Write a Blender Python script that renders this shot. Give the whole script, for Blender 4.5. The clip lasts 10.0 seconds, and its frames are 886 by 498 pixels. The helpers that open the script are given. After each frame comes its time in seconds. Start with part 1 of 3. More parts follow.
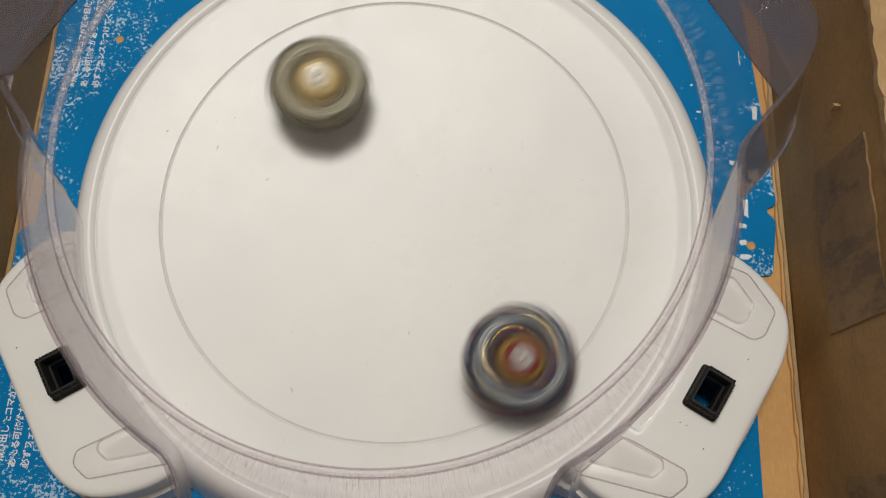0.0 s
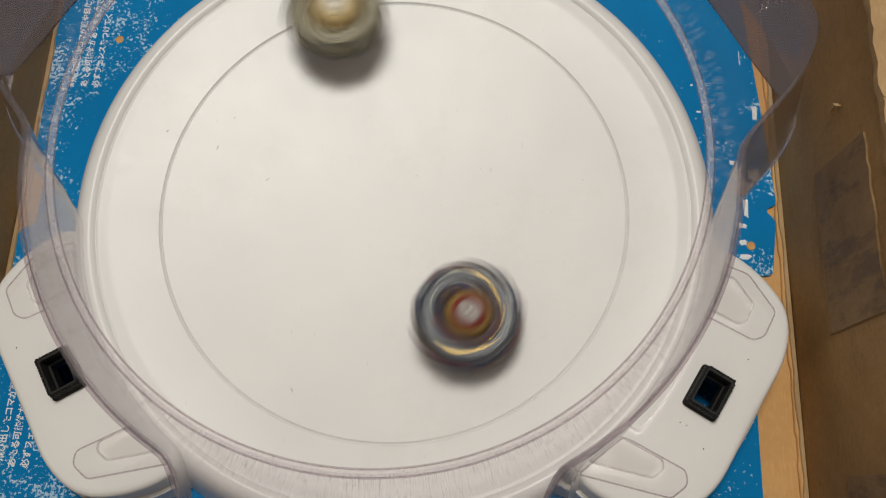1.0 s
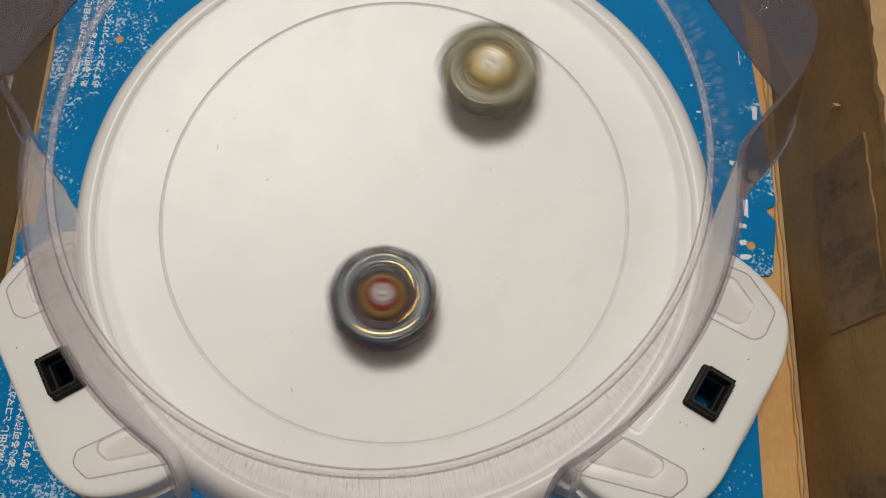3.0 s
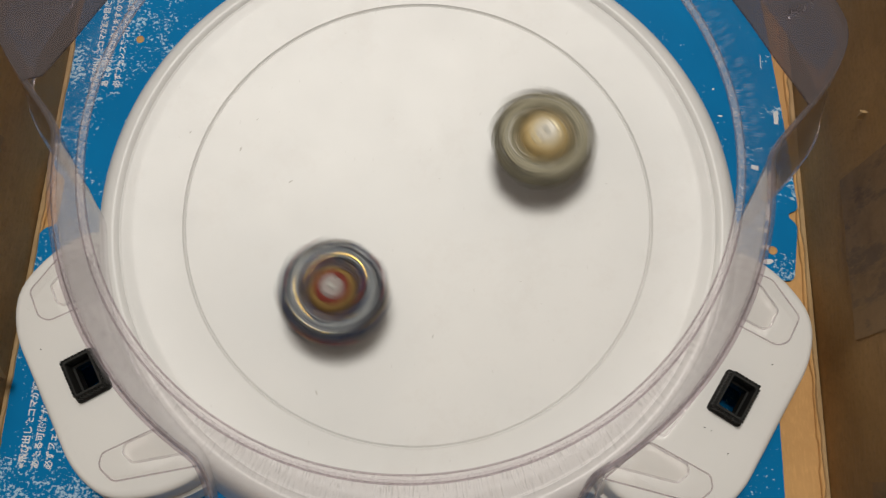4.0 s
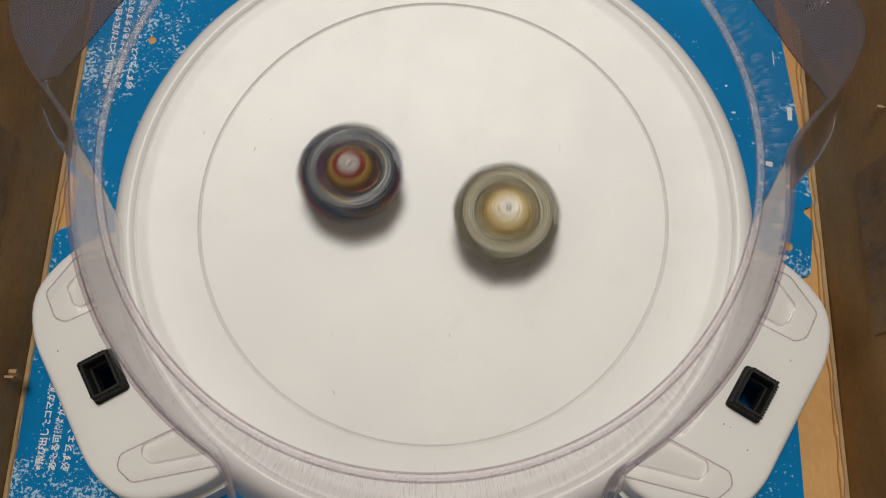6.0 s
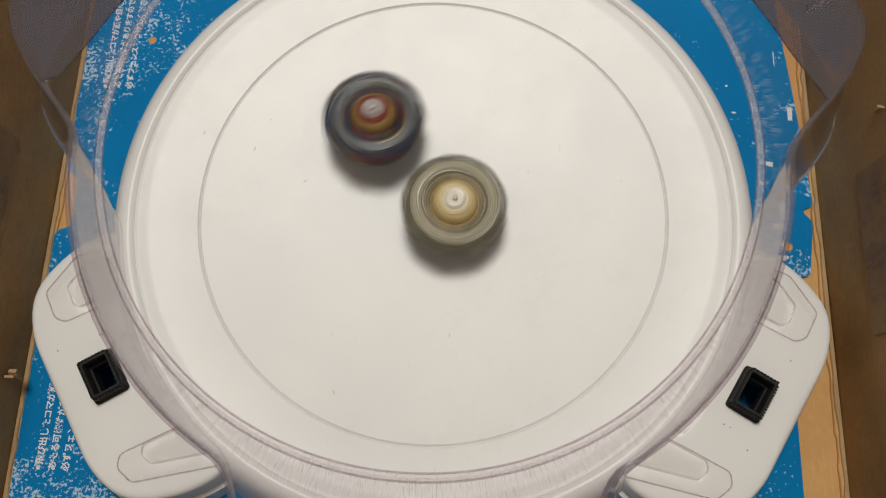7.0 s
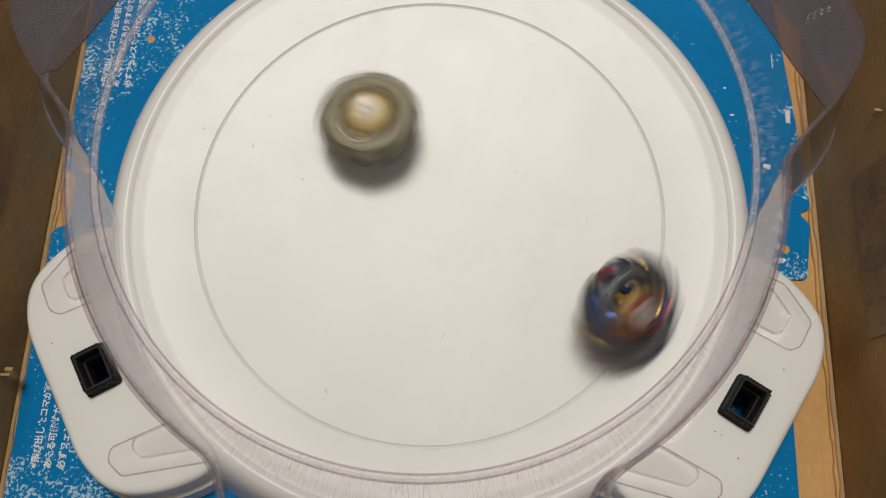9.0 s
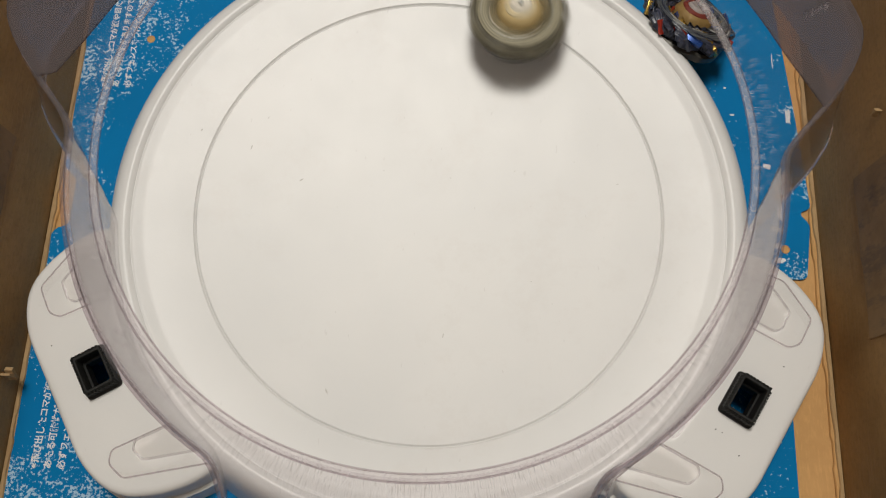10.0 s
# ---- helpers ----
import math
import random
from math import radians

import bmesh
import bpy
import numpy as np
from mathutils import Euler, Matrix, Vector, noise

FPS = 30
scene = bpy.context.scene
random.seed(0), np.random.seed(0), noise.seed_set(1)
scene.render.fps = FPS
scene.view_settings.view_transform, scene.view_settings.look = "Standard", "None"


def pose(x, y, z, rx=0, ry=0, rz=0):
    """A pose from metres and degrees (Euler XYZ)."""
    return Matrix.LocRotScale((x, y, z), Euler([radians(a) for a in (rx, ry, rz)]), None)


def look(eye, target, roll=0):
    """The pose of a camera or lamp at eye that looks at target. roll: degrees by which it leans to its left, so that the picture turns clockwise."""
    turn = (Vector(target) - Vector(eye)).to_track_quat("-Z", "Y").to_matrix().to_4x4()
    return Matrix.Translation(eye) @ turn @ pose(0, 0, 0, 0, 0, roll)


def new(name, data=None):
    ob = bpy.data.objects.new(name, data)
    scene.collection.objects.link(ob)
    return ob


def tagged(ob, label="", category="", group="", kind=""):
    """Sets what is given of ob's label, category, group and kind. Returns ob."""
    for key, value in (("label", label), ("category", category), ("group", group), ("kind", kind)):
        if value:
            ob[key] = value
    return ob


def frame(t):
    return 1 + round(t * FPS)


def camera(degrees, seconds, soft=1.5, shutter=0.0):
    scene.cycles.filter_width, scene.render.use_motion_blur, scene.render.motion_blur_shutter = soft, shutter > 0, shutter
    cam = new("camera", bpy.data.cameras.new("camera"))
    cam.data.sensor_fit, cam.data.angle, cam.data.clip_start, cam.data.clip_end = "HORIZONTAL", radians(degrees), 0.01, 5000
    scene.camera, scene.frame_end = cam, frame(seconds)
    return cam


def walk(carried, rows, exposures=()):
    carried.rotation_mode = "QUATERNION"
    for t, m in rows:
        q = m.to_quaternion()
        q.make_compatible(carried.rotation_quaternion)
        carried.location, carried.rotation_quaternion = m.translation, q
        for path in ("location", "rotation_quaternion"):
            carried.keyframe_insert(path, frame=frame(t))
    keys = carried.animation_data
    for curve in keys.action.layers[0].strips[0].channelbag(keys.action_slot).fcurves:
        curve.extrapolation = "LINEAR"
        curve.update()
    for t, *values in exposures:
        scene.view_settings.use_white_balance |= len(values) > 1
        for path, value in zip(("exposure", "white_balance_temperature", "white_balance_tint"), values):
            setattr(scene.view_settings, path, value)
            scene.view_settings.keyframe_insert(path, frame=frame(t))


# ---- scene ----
cam = camera(56.565, 10.0, soft=1.15, shutter=0.4)

# camera: held still over the box, one small slide at about four seconds
HELD = pose(0.0331, -0.1391, 0.4048, 17.096, 0.593, 1.967)
SLID = pose(0.0119, -0.1369, 0.4055, 16.807, 0.384, 1.800)
JOLT = pose(0.0136, -0.1366, 0.4056, 16.815, 0.312, 2.130)
walk(cam, [
    (0.0, HELD), (2.7, HELD), (3.55, HELD),
    (3.8, pose(0.0281, -0.1366, 0.4065, 16.650, 0.222, 2.035)),
    (4.0, pose(0.0192, -0.1356, 0.4063, 16.730, 0.220, 2.182)),
    (4.5, pose(0.0133, -0.1351, 0.4058, 16.701, 0.465, 1.814)),
    (5.0, pose(0.0124, -0.1357, 0.4057, 16.623, 0.528, 1.801)),
    (5.5, pose(0.0119, -0.1366, 0.4056, 16.766, 0.439, 1.674)),
    (6.2, SLID), (7.0, SLID), (8.5, SLID), (8.6, JOLT), (9.2, JOLT), (10.0, JOLT)],
    exposures=[(0.0, 0.0), (3.6, 0.0), (4.6, -0.05), (5.6, -0.05), (6.9, 0.0), (10.0, 0.0)])

# ---- light: one round ceiling lamp in a plain room ----
world = bpy.data.worlds.new("world")
scene.world = world
world.use_nodes = True
world.node_tree.nodes["Background"].inputs[0].default_value = (1.0, 0.93, 0.85, 1)
world.node_tree.nodes["Background"].inputs[1].default_value = 0.25
lamp_data = bpy.data.lights.new("ceiling_lamp", "AREA")
lamp_data.shape, lamp_data.size, lamp_data.energy, lamp_data.color = "DISK", 0.62, 30.3, (1.0, 0.962, 0.888)
lamp = new("ceiling_lamp", lamp_data)
lamp.matrix_world = look((-0.02, 0.49, 2.14), (0, 0.1, 0))
scene.view_settings.exposure = 0.0


# ---- materials ----
class Nodes:
    """A small builder of node materials."""

    def __init__(self, name, base=(0.5, 0.5, 0.5), rough=0.5, metal=0.0, spec=0.5):
        self.mat = bpy.data.materials.new(name)
        self.mat.use_nodes = True
        self.tree = self.mat.node_tree
        self.bsdf = self.tree.nodes["Principled BSDF"]
        self.out = self.tree.nodes["Material Output"]
        self.bsdf.inputs["Base Color"].default_value = (*base, 1)
        self.bsdf.inputs["Roughness"].default_value = rough
        self.bsdf.inputs["Metallic"].default_value = metal
        self.bsdf.inputs["Specular IOR Level"].default_value = spec
        self.coord = self.tree.nodes.new("ShaderNodeTexCoord").outputs["Object"]

    def add(self, kind, **values):
        node = self.tree.nodes.new(kind)
        for key, value in values.items():
            if key in node.inputs:
                node.inputs[key].default_value = value
        return node

    def link(self, a, b):
        self.tree.links.new(a, b)

    def stretched(self, sx, sy, sz):
        m = self.add("ShaderNodeMapping")
        m.inputs["Scale"].default_value = (sx, sy, sz)
        self.link(self.coord, m.inputs["Vector"])
        return m.outputs[0]

    def noise(self, scale, detail=4.0, rough=0.6, vector=None):
        n = self.add("ShaderNodeTexNoise", Scale=scale, Detail=detail, Roughness=rough)
        self.link(vector or self.coord, n.inputs["Vector"])
        return n.outputs["Fac"]

    def ramp(self, fac, low, high, a=(0, 0, 0), b=(1, 1, 1)):
        r = self.add("ShaderNodeValToRGB")
        r.color_ramp.elements[0].position, r.color_ramp.elements[1].position = low, high
        r.color_ramp.elements[0].color, r.color_ramp.elements[1].color = (*a, 1), (*b, 1)
        self.link(fac, r.inputs[0])
        return r.outputs[0]

    def mix(self, fac, a, b):
        n = self.tree.nodes.new("ShaderNodeMix")
        n.data_type = "RGBA"
        for value, slot in ((fac, 0), (a, 6), (b, 7)):
            if isinstance(value, (tuple, float, int)):
                n.inputs[slot].default_value = (*value, 1) if isinstance(value, tuple) else value
            else:
                self.link(value, n.inputs[slot])
        return n.outputs[2]

    def times(self, a, b):
        n = self.tree.nodes.new("ShaderNodeMath")
        n.operation = "MULTIPLY"
        for i, value in enumerate((a, b)):
            if isinstance(value, (float, int)):
                n.inputs[i].default_value = value
            else:
                self.link(value, n.inputs[i])
        return n.outputs[0]

    def colour(self, socket):
        self.link(socket, self.bsdf.inputs["Base Color"])

    def gloss(self, fac, low, high):
        n = self.add("ShaderNodeMapRange")
        n.inputs[3].default_value, n.inputs[4].default_value = low, high
        self.link(fac, n.inputs[0])
        self.link(n.outputs[0], self.bsdf.inputs["Roughness"])

    def bump(self, fac, strength, distance=0.001):
        n = self.add("ShaderNodeBump", Strength=strength, Distance=distance)
        self.link(fac, n.inputs["Height"])
        self.link(n.outputs[0], self.bsdf.inputs["Normal"])


def white_plastic():
    m = Nodes("white_plastic", rough=0.3, spec=0.16)
    broad = m.noise(9, 3)
    tone = m.mix(m.ramp(broad, 0.35, 0.7), (0.668, 0.667, 0.658), (0.725, 0.718, 0.703))
    scuff = m.ramp(m.noise(60, 6, 0.75), 0.66, 0.74)
    grime = m.ramp(m.noise(420, 2, 0.5, m.stretched(1, 0.35, 1)), 0.73, 0.78)
    tone = m.mix(m.times(scuff, 0.16), tone, (0.58, 0.56, 0.53))
    tone = m.mix(m.times(m.ramp(m.noise(26, 5, 0.75), 0.55, 0.75), 0.28), tone, (0.61, 0.575, 0.545))
    m.colour(m.mix(m.times(grime, 0.22), tone, (0.45, 0.43, 0.41)))
    m.gloss(m.mix(0.5, m.noise(45, 5, 0.7), m.noise(380, 4, 0.7)), 0.14, 0.34)
    m.bump(m.noise(900, 2), 0.05, 0.0004)
    return m.mat


def clear_plastic(name="clear_plastic", haze=0.05, brim=0.0, tint=(0.945, 0.932, 0.938), milk=(0.75, 0.735, 0.75), rough=0.06, spread=0.006, grain=160, shine=0.95, power=5.0):
    """Clear, slightly smoky moulded plastic with fine scratches; brim: knocks on the inner brim, and haze painted in
    for the double wall seen at a slant.
    """
    m = Nodes(name)
    see = m.add("ShaderNodeBsdfTransparent")
    see.inputs[0].default_value = (*tint, 1)
    gloss = m.add("ShaderNodeBsdfGlossy", Roughness=rough)
    dull = m.add("ShaderNodeBsdfDiffuse")
    dull.inputs[0].default_value = (*milk, 1)
    amount = m.add("ShaderNodeMapRange")
    amount.inputs[3].default_value, amount.inputs[4].default_value = haze, haze + spread
    m.link(m.ramp(m.noise(grain, 5, 0.7, m.stretched(1, 1, 0.2)), *((0.52, 0.70) if grain < 500 else (0.56, 0.63))), amount.inputs[0])
    rub_and_haze = amount.outputs[0]
    if brim:
        axes = m.add("ShaderNodeSeparateXYZ")
        m.link(m.coord, axes.inputs[0])
        flat = m.add("ShaderNodeCombineXYZ")
        m.link(axes.outputs[0], flat.inputs[0])
        m.link(axes.outputs[1], flat.inputs[1])
        size = m.add("ShaderNodeVectorMath")
        size.operation = "LENGTH"
        m.link(flat.outputs[0], size.inputs[0])
        radius = size.outputs["Value"]
        turn = m.add("ShaderNodeMath")
        turn.operation = "ARCTAN2"
        m.link(axes.outputs[1], turn.inputs[0])
        m.link(axes.outputs[0], turn.inputs[1])
        knock = m.add("ShaderNodeCombineXYZ")
        m.link(m.times(turn.outputs[0], 85), knock.inputs[0])
        m.link(m.times(radius, 70), knock.inputs[1])
        ticks = m.ramp(m.noise(2.2, 2, 0.5, knock.outputs[0]), 0.595, 0.66)
        fine = m.add("ShaderNodeCombineXYZ")
        m.link(m.times(turn.outputs[0], 190), fine.inputs[0])
        m.link(m.times(radius, 60), fine.inputs[1])
        fine_ticks = m.ramp(m.noise(2.2, 2, 0.5, fine.outputs[0]), 0.60, 0.66)

        def band(a, b, high):
            n = m.add("ShaderNodeMapRange")
            for k, value in ((1, a), (2, b), (3, high), (4, 0.0)):
                n.inputs[k].default_value = value
            m.link(radius, n.inputs[0])
            return n.outputs[0]
        tone = m.mix(m.times(ticks, band(0.1355, 0.1415, 0.9)), tint, (0.82, 0.80, 0.80))
        m.link(tone, see.inputs[0])
        # the plain band paints haze for the slanting view, the other adds knocks
        for extra in (band(0.1465, 0.156, brim), m.times(fine_ticks, band(0.1350, 0.1440, 0.40))):
            total = m.add("ShaderNodeMath")
            m.link(rub_and_haze, total.inputs[0])
            m.link(extra, total.inputs[1])
            rub_and_haze = total.outputs[0]
    body = m.add("ShaderNodeMixShader")
    m.link(rub_and_haze, body.inputs[0])
    m.link(see.outputs[0], body.inputs[1])
    m.link(dull.outputs[0], body.inputs[2])
    bump = m.add("ShaderNodeBump", Strength=0.35, Distance=0.001)
    m.link(m.noise(70, 3), bump.inputs["Height"])
    weight = m.add("ShaderNodeLayerWeight", Blend=0.5)
    for node in (weight, gloss):
        m.link(bump.outputs[0], node.inputs["Normal"])
    steep = m.add("ShaderNodeMath")
    steep.operation = "POWER"
    steep.inputs[1].default_value = power
    m.link(weight.outputs["Facing"], steep.inputs[0])
    mirror = m.add("ShaderNodeMapRange")
    mirror.inputs[3].default_value, mirror.inputs[4].default_value = 0.003, shine
    m.link(steep.outputs[0], mirror.inputs[0])
    top = m.add("ShaderNodeMixShader")
    m.link(mirror.outputs[0], top.inputs[0])
    m.link(body.outputs[0], top.inputs[1])
    m.link(gloss.outputs[0], top.inputs[2])
    m.link(top.outputs[0], m.out.inputs[0])
    return m.mat


def solid_clear():
    """Thick clear plastic that bends the light, for beads and edges."""
    m = Nodes("solid_clear_plastic", (0.94, 0.92, 0.93), 0.12)
    m.bsdf.inputs["IOR"].default_value = 1.49
    m.bsdf.inputs["Transmission Weight"].default_value = 1.0
    m.bump(m.noise(300, 4), 0.2, 0.0006)
    thin = m.add("ShaderNodeBsdfTransparent")
    thin.inputs[0].default_value = (0.88, 0.86, 0.875, 1)
    whole = m.add("ShaderNodeMixShader")
    whole.inputs[0].default_value = 0.4
    m.link(m.bsdf.outputs[0], whole.inputs[1])
    m.link(thin.outputs[0], whole.inputs[2])
    m.link(whole.outputs[0], m.out.inputs[0])
    return m.mat


def cardboard(name, base, dark, flute=1.0):
    m = Nodes(name, rough=0.82, spec=0.25)
    grain = m.noise(30, 6, 0.7)
    fibre = m.noise(700, 3, 0.6, m.stretched(1, 0.25, 1))
    tone = m.mix(m.ramp(grain, 0.3, 0.72), dark, base)
    tone = m.mix(m.times(m.ramp(fibre, 0.5, 0.75), 0.3), tone, tuple(c * 1.35 for c in base))
    spot = m.ramp(m.noise(14, 5, 0.8), 0.62, 0.75)
    m.colour(m.mix(m.times(spot, 0.3), tone, tuple(c * 0.6 for c in dark)))
    m.bump(fibre, 0.25 * flute, 0.0006)
    return m.mat


def brown_wall():
    m = Nodes("brown_cardboard", rough=0.75, spec=0.2)
    grain = m.noise(18, 6, 0.7)
    fibre = m.noise(160, 4, 0.6, m.stretched(1, 0.6, 4))
    streak = m.ramp(m.noise(9, 5, 0.7, m.stretched(1, 9, 1)), 0.62, 0.75)
    tone = m.mix(m.ramp(grain, 0.3, 0.7), (0.245, 0.138, 0.05), (0.41, 0.245, 0.10))
    tone = m.mix(m.times(m.ramp(fibre, 0.45, 0.7), 0.26), tone, (0.47, 0.29, 0.135))
    tone = m.mix(m.times(streak, 0.4), tone, (0.38, 0.27, 0.165))
    crease = m.ramp(m.noise(26, 5, 0.75, m.stretched(1, 0.5, 9)), 0.66, 0.71)
    tone = m.mix(m.times(crease, 0.5), tone, (0.17, 0.105, 0.055))
    scrape = m.ramp(m.noise(34, 6, 0.8, m.stretched(1, 7, 1.2)), 0.70, 0.73)
    tone = m.mix(m.times(m.ramp(m.noise(420, 5, 0.75), 0.5, 0.66), 0.3), tone, (0.12, 0.075, 0.04))
    m.colour(m.mix(m.times(scrape, 0.6), tone, (0.52, 0.38, 0.25)))
    m.gloss(grain, 0.5, 0.8)
    m.bump(fibre, 0.3, 0.0008)
    return m.mat


def packing_tape():
    m = Nodes("packing_tape", rough=0.6, spec=0.25)
    tone = m.mix(m.ramp(m.noise(40, 5, 0.7), 0.35, 0.7), (0.19, 0.115, 0.052), (0.29, 0.18, 0.085))
    smear = m.ramp(m.noise(34, 6, 0.75, m.stretched(1, 1.8, 0.6)), 0.52, 0.60)
    m.colour(m.mix(m.times(smear, 0.5), tone, (0.08, 0.06, 0.045)))
    m.bump(m.noise(60, 3), 0.3, 0.001)
    return m.mat


def blue_print():
    """Blue ink on board, rubbed through to white paper in specks."""
    m = Nodes("blue_print", rough=0.55, spec=0.15)
    blue = m.mix(m.ramp(m.noise(12, 4), 0.3, 0.7), (0.0, 0.16, 0.40), (0.0, 0.195, 0.475))
    speck = m.noise(560, 4, 0.62)
    worn = m.mix(0.35, m.noise(17, 4, 0.65), m.noise(90, 3, 0.6))
    limit = m.add("ShaderNodeMapRange")
    for i, value in ((1, 0.42), (2, 0.66), (3, 0.0), (4, 0.34)):
        limit.inputs[i].default_value = value
    across = m.add("ShaderNodeSeparateXYZ")
    m.link(m.coord, across.inputs[0])
    side = m.add("ShaderNodeMapRange")
    for i, value in ((1, 0.118), (2, 0.193), (3, -0.02), (4, 0.062)):
        side.inputs[i].default_value = value
    middle = m.add("ShaderNodeMath")
    middle.operation = "SUBTRACT"
    middle.inputs[1].default_value = 0.018
    m.link(across.outputs[0], middle.inputs[0])
    both = m.add("ShaderNodeMath")
    both.operation = "ABSOLUTE"
    m.link(middle.outputs[0], both.inputs[0])
    m.link(both.outputs[0], side.inputs[0])
    more = m.add("ShaderNodeMath")
    m.link(worn, more.inputs[0])
    m.link(side.outputs[0], more.inputs[1])
    m.link(more.outputs[0], limit.inputs[0])
    total = m.add("ShaderNodeMath")
    m.link(speck, total.inputs[0])
    m.link(limit.outputs[0], total.inputs[1])
    flakes = m.ramp(total.outputs[0], 0.81, 0.86)
    scratch = m.ramp(m.noise(40, 6, 0.8, m.stretched(4, 1, 1)), 0.72, 0.76)
    tone = m.mix(m.times(flakes, 0.8), blue, (0.50, 0.68, 0.80))
    m.colour(m.mix(m.times(scratch, 0.5), tone, (0.5, 0.64, 0.72)))
    m.bump(speck, 0.1, 0.0004)
    return m.mat


def plain(name, base, rough, metal=0.0, vary=0.2, spec=0.5):
    m = Nodes(name, base, rough, metal, spec)
    m.colour(m.mix(m.ramp(m.noise(260, 4, 0.7), 0.35, 0.7), tuple(c * (1 - vary) for c in base), base))
    m.gloss(m.noise(500, 3), max(rough - 0.07, 0.03), rough + 0.1)
    return m.mat


def glint_ringed(name, base, rough, metal=0.0, spec=0.5):
    """Plastic with fine rings in relief; light and dark ring colours paint highlight arcs."""
    m = Nodes(name, base, rough, metal, spec)
    rings = m.add("ShaderNodeTexWave", Scale=260.0, Distortion=5.0, Detail=3.0)
    rings.wave_type, rings.rings_direction = "RINGS", "Z"
    m.link(m.coord, rings.inputs["Vector"])
    m.colour(m.mix(rings.outputs["Fac"], tuple(c * 0.68 for c in base), tuple(min(c * 1.3, 0.9) for c in base)))
    m.gloss(m.noise(500, 3), max(rough - 0.1, 0.05), rough + 0.1)
    m.bump(rings.outputs["Fac"], 0.35, 0.0005)
    return m.mat


WHITE = white_plastic()
CLEAR = clear_plastic(haze=0.0, brim=0.004)
# milky haze in the wall partly paints the white dish's grazing reflection
CLEAR_WALL = clear_plastic("clear_plastic_wall", 0.10, tint=(0.89, 0.86, 0.872), milk=(0.72, 0.68, 0.70), spread=0.10, power=2.5)
CLEAR_FOOT = clear_plastic("clear_plastic_foot", 0.01, tint=(0.975, 0.968, 0.964))
# grey tint and haze painted in for the reflection on the pocket roofs
GREY_SHEEN = clear_plastic("smoky_frosted_plastic", 0.34, tint=(0.56, 0.50, 0.52), milk=(0.16, 0.14, 0.14), rough=0.3)
# whitish haze paints the rim bead's highlight; the flecks are knocks
RUBBED_SHEEN = clear_plastic("rubbed_clear_plastic", 0.12, tint=(0.93, 0.91, 0.92), milk=(0.86, 0.84, 0.84), rough=0.10, spread=0.28, grain=800)
# dark tint painted on thin edges for the dark lines of refraction
EDGE_SHADE = clear_plastic("lilac_clear_plastic", 0.05, tint=(0.79, 0.745, 0.765), rough=0.3, shine=0.2)
SOLID = solid_clear()
TAN = cardboard("tan_cardboard", (0.58, 0.335, 0.135), (0.49, 0.275, 0.105))
BROWN = brown_wall()
TORN = cardboard("torn_cardboard", (0.47, 0.32, 0.165), (0.33, 0.21, 0.10), 2.0)
TAPE = packing_tape()
BLUE = blue_print()
PAPER = plain("white_paper_ink", (0.80, 0.82, 0.83), 0.7, vary=0.2)
GREY_SCUFF = plain("grey_scuff", (0.58, 0.565, 0.54), 0.6)
BLACK = plain("black_rubber", (0.013, 0.013, 0.012), 0.6, vary=0.4, spec=0.3)
WOOD = cardboard("dark_wood", (0.11, 0.055, 0.028), (0.07, 0.035, 0.018))
PAINT = plain("room_paint", (0.50, 0.475, 0.445), 0.9, vary=0.04)


# ---- mesh helpers ----
def smooth(me):
    me.polygons.foreach_set("use_smooth", [True] * len(me.polygons))
    me.set_sharp_from_angle(angle=radians(38))


def part(name, bm, material, parent=None, label="", rounded=True):
    bmesh.ops.recalc_face_normals(bm, faces=bm.faces)
    me = bpy.data.meshes.new(name)
    bm.to_mesh(me)
    bm.free()
    me.materials.append(material)
    if rounded:
        smooth(me)
    ob = new(name, me)
    ob.parent = parent
    return tagged(ob, label)


def thing(name, label, category, group="", kind=""):
    return tagged(new(name), label, category, group, kind)


def loops(bm, rings, closed=True, cap_first=False, cap_last=False, around=True):
    """Skins a row of point rings of equal length."""
    rows = [[bm.verts.new(p) for p in ring] for ring in rings]
    n = len(rows[0])
    for a, b in zip(rows, rows[1:] + (rows[:1] if closed else [])):
        for i in range(n if around else n - 1):
            j = (i + 1) % n
            bm.faces.new((a[i], a[j], b[j], b[i]))
    if cap_first:
        bm.faces.new(rows[0][::-1])
    if cap_last:
        bm.faces.new(rows[-1])
    return rows


def lathe(profile, segments=96, closed=False, first=False, last=False, bm=None):
    bm = bm or bmesh.new()
    turns = [2 * math.pi * i / segments for i in range(segments)]
    loops(bm, [[(r * math.cos(a), r * math.sin(a), z) for a in turns] for r, z in profile], closed, first, last)
    return bm


def box(bm, x0, x1, y0, y1, z0, z1, bevel=0.0):
    made = bmesh.ops.create_cube(bm, size=1, matrix=Matrix.LocRotScale(
        ((x0 + x1) / 2, (y0 + y1) / 2, (z0 + z1) / 2), None, (x1 - x0, y1 - y0, z1 - z0)))
    if bevel:
        edges = {e for v in made["verts"] for e in v.link_edges}
        bmesh.ops.bevel(bm, geom=list(edges), offset=bevel, segments=2, affect="EDGES", profile=0.5)
    return made["verts"]


def polar(r, degrees, z=0.0):
    return Vector((r * math.cos(radians(degrees)), r * math.sin(radians(degrees)), z))


def outline(corners, radius, steps=7):
    """A polygon with rounded corners."""
    out, n = [], len(corners)
    for i in range(n):
        a, p, b = (Vector(corners[k % n]).to_2d() for k in (i - 1, i, i + 1))
        reach = min(radius, (a - p).length * 0.49, (b - p).length * 0.49)
        s, e = p + (a - p).normalized() * reach, p + (b - p).normalized() * reach
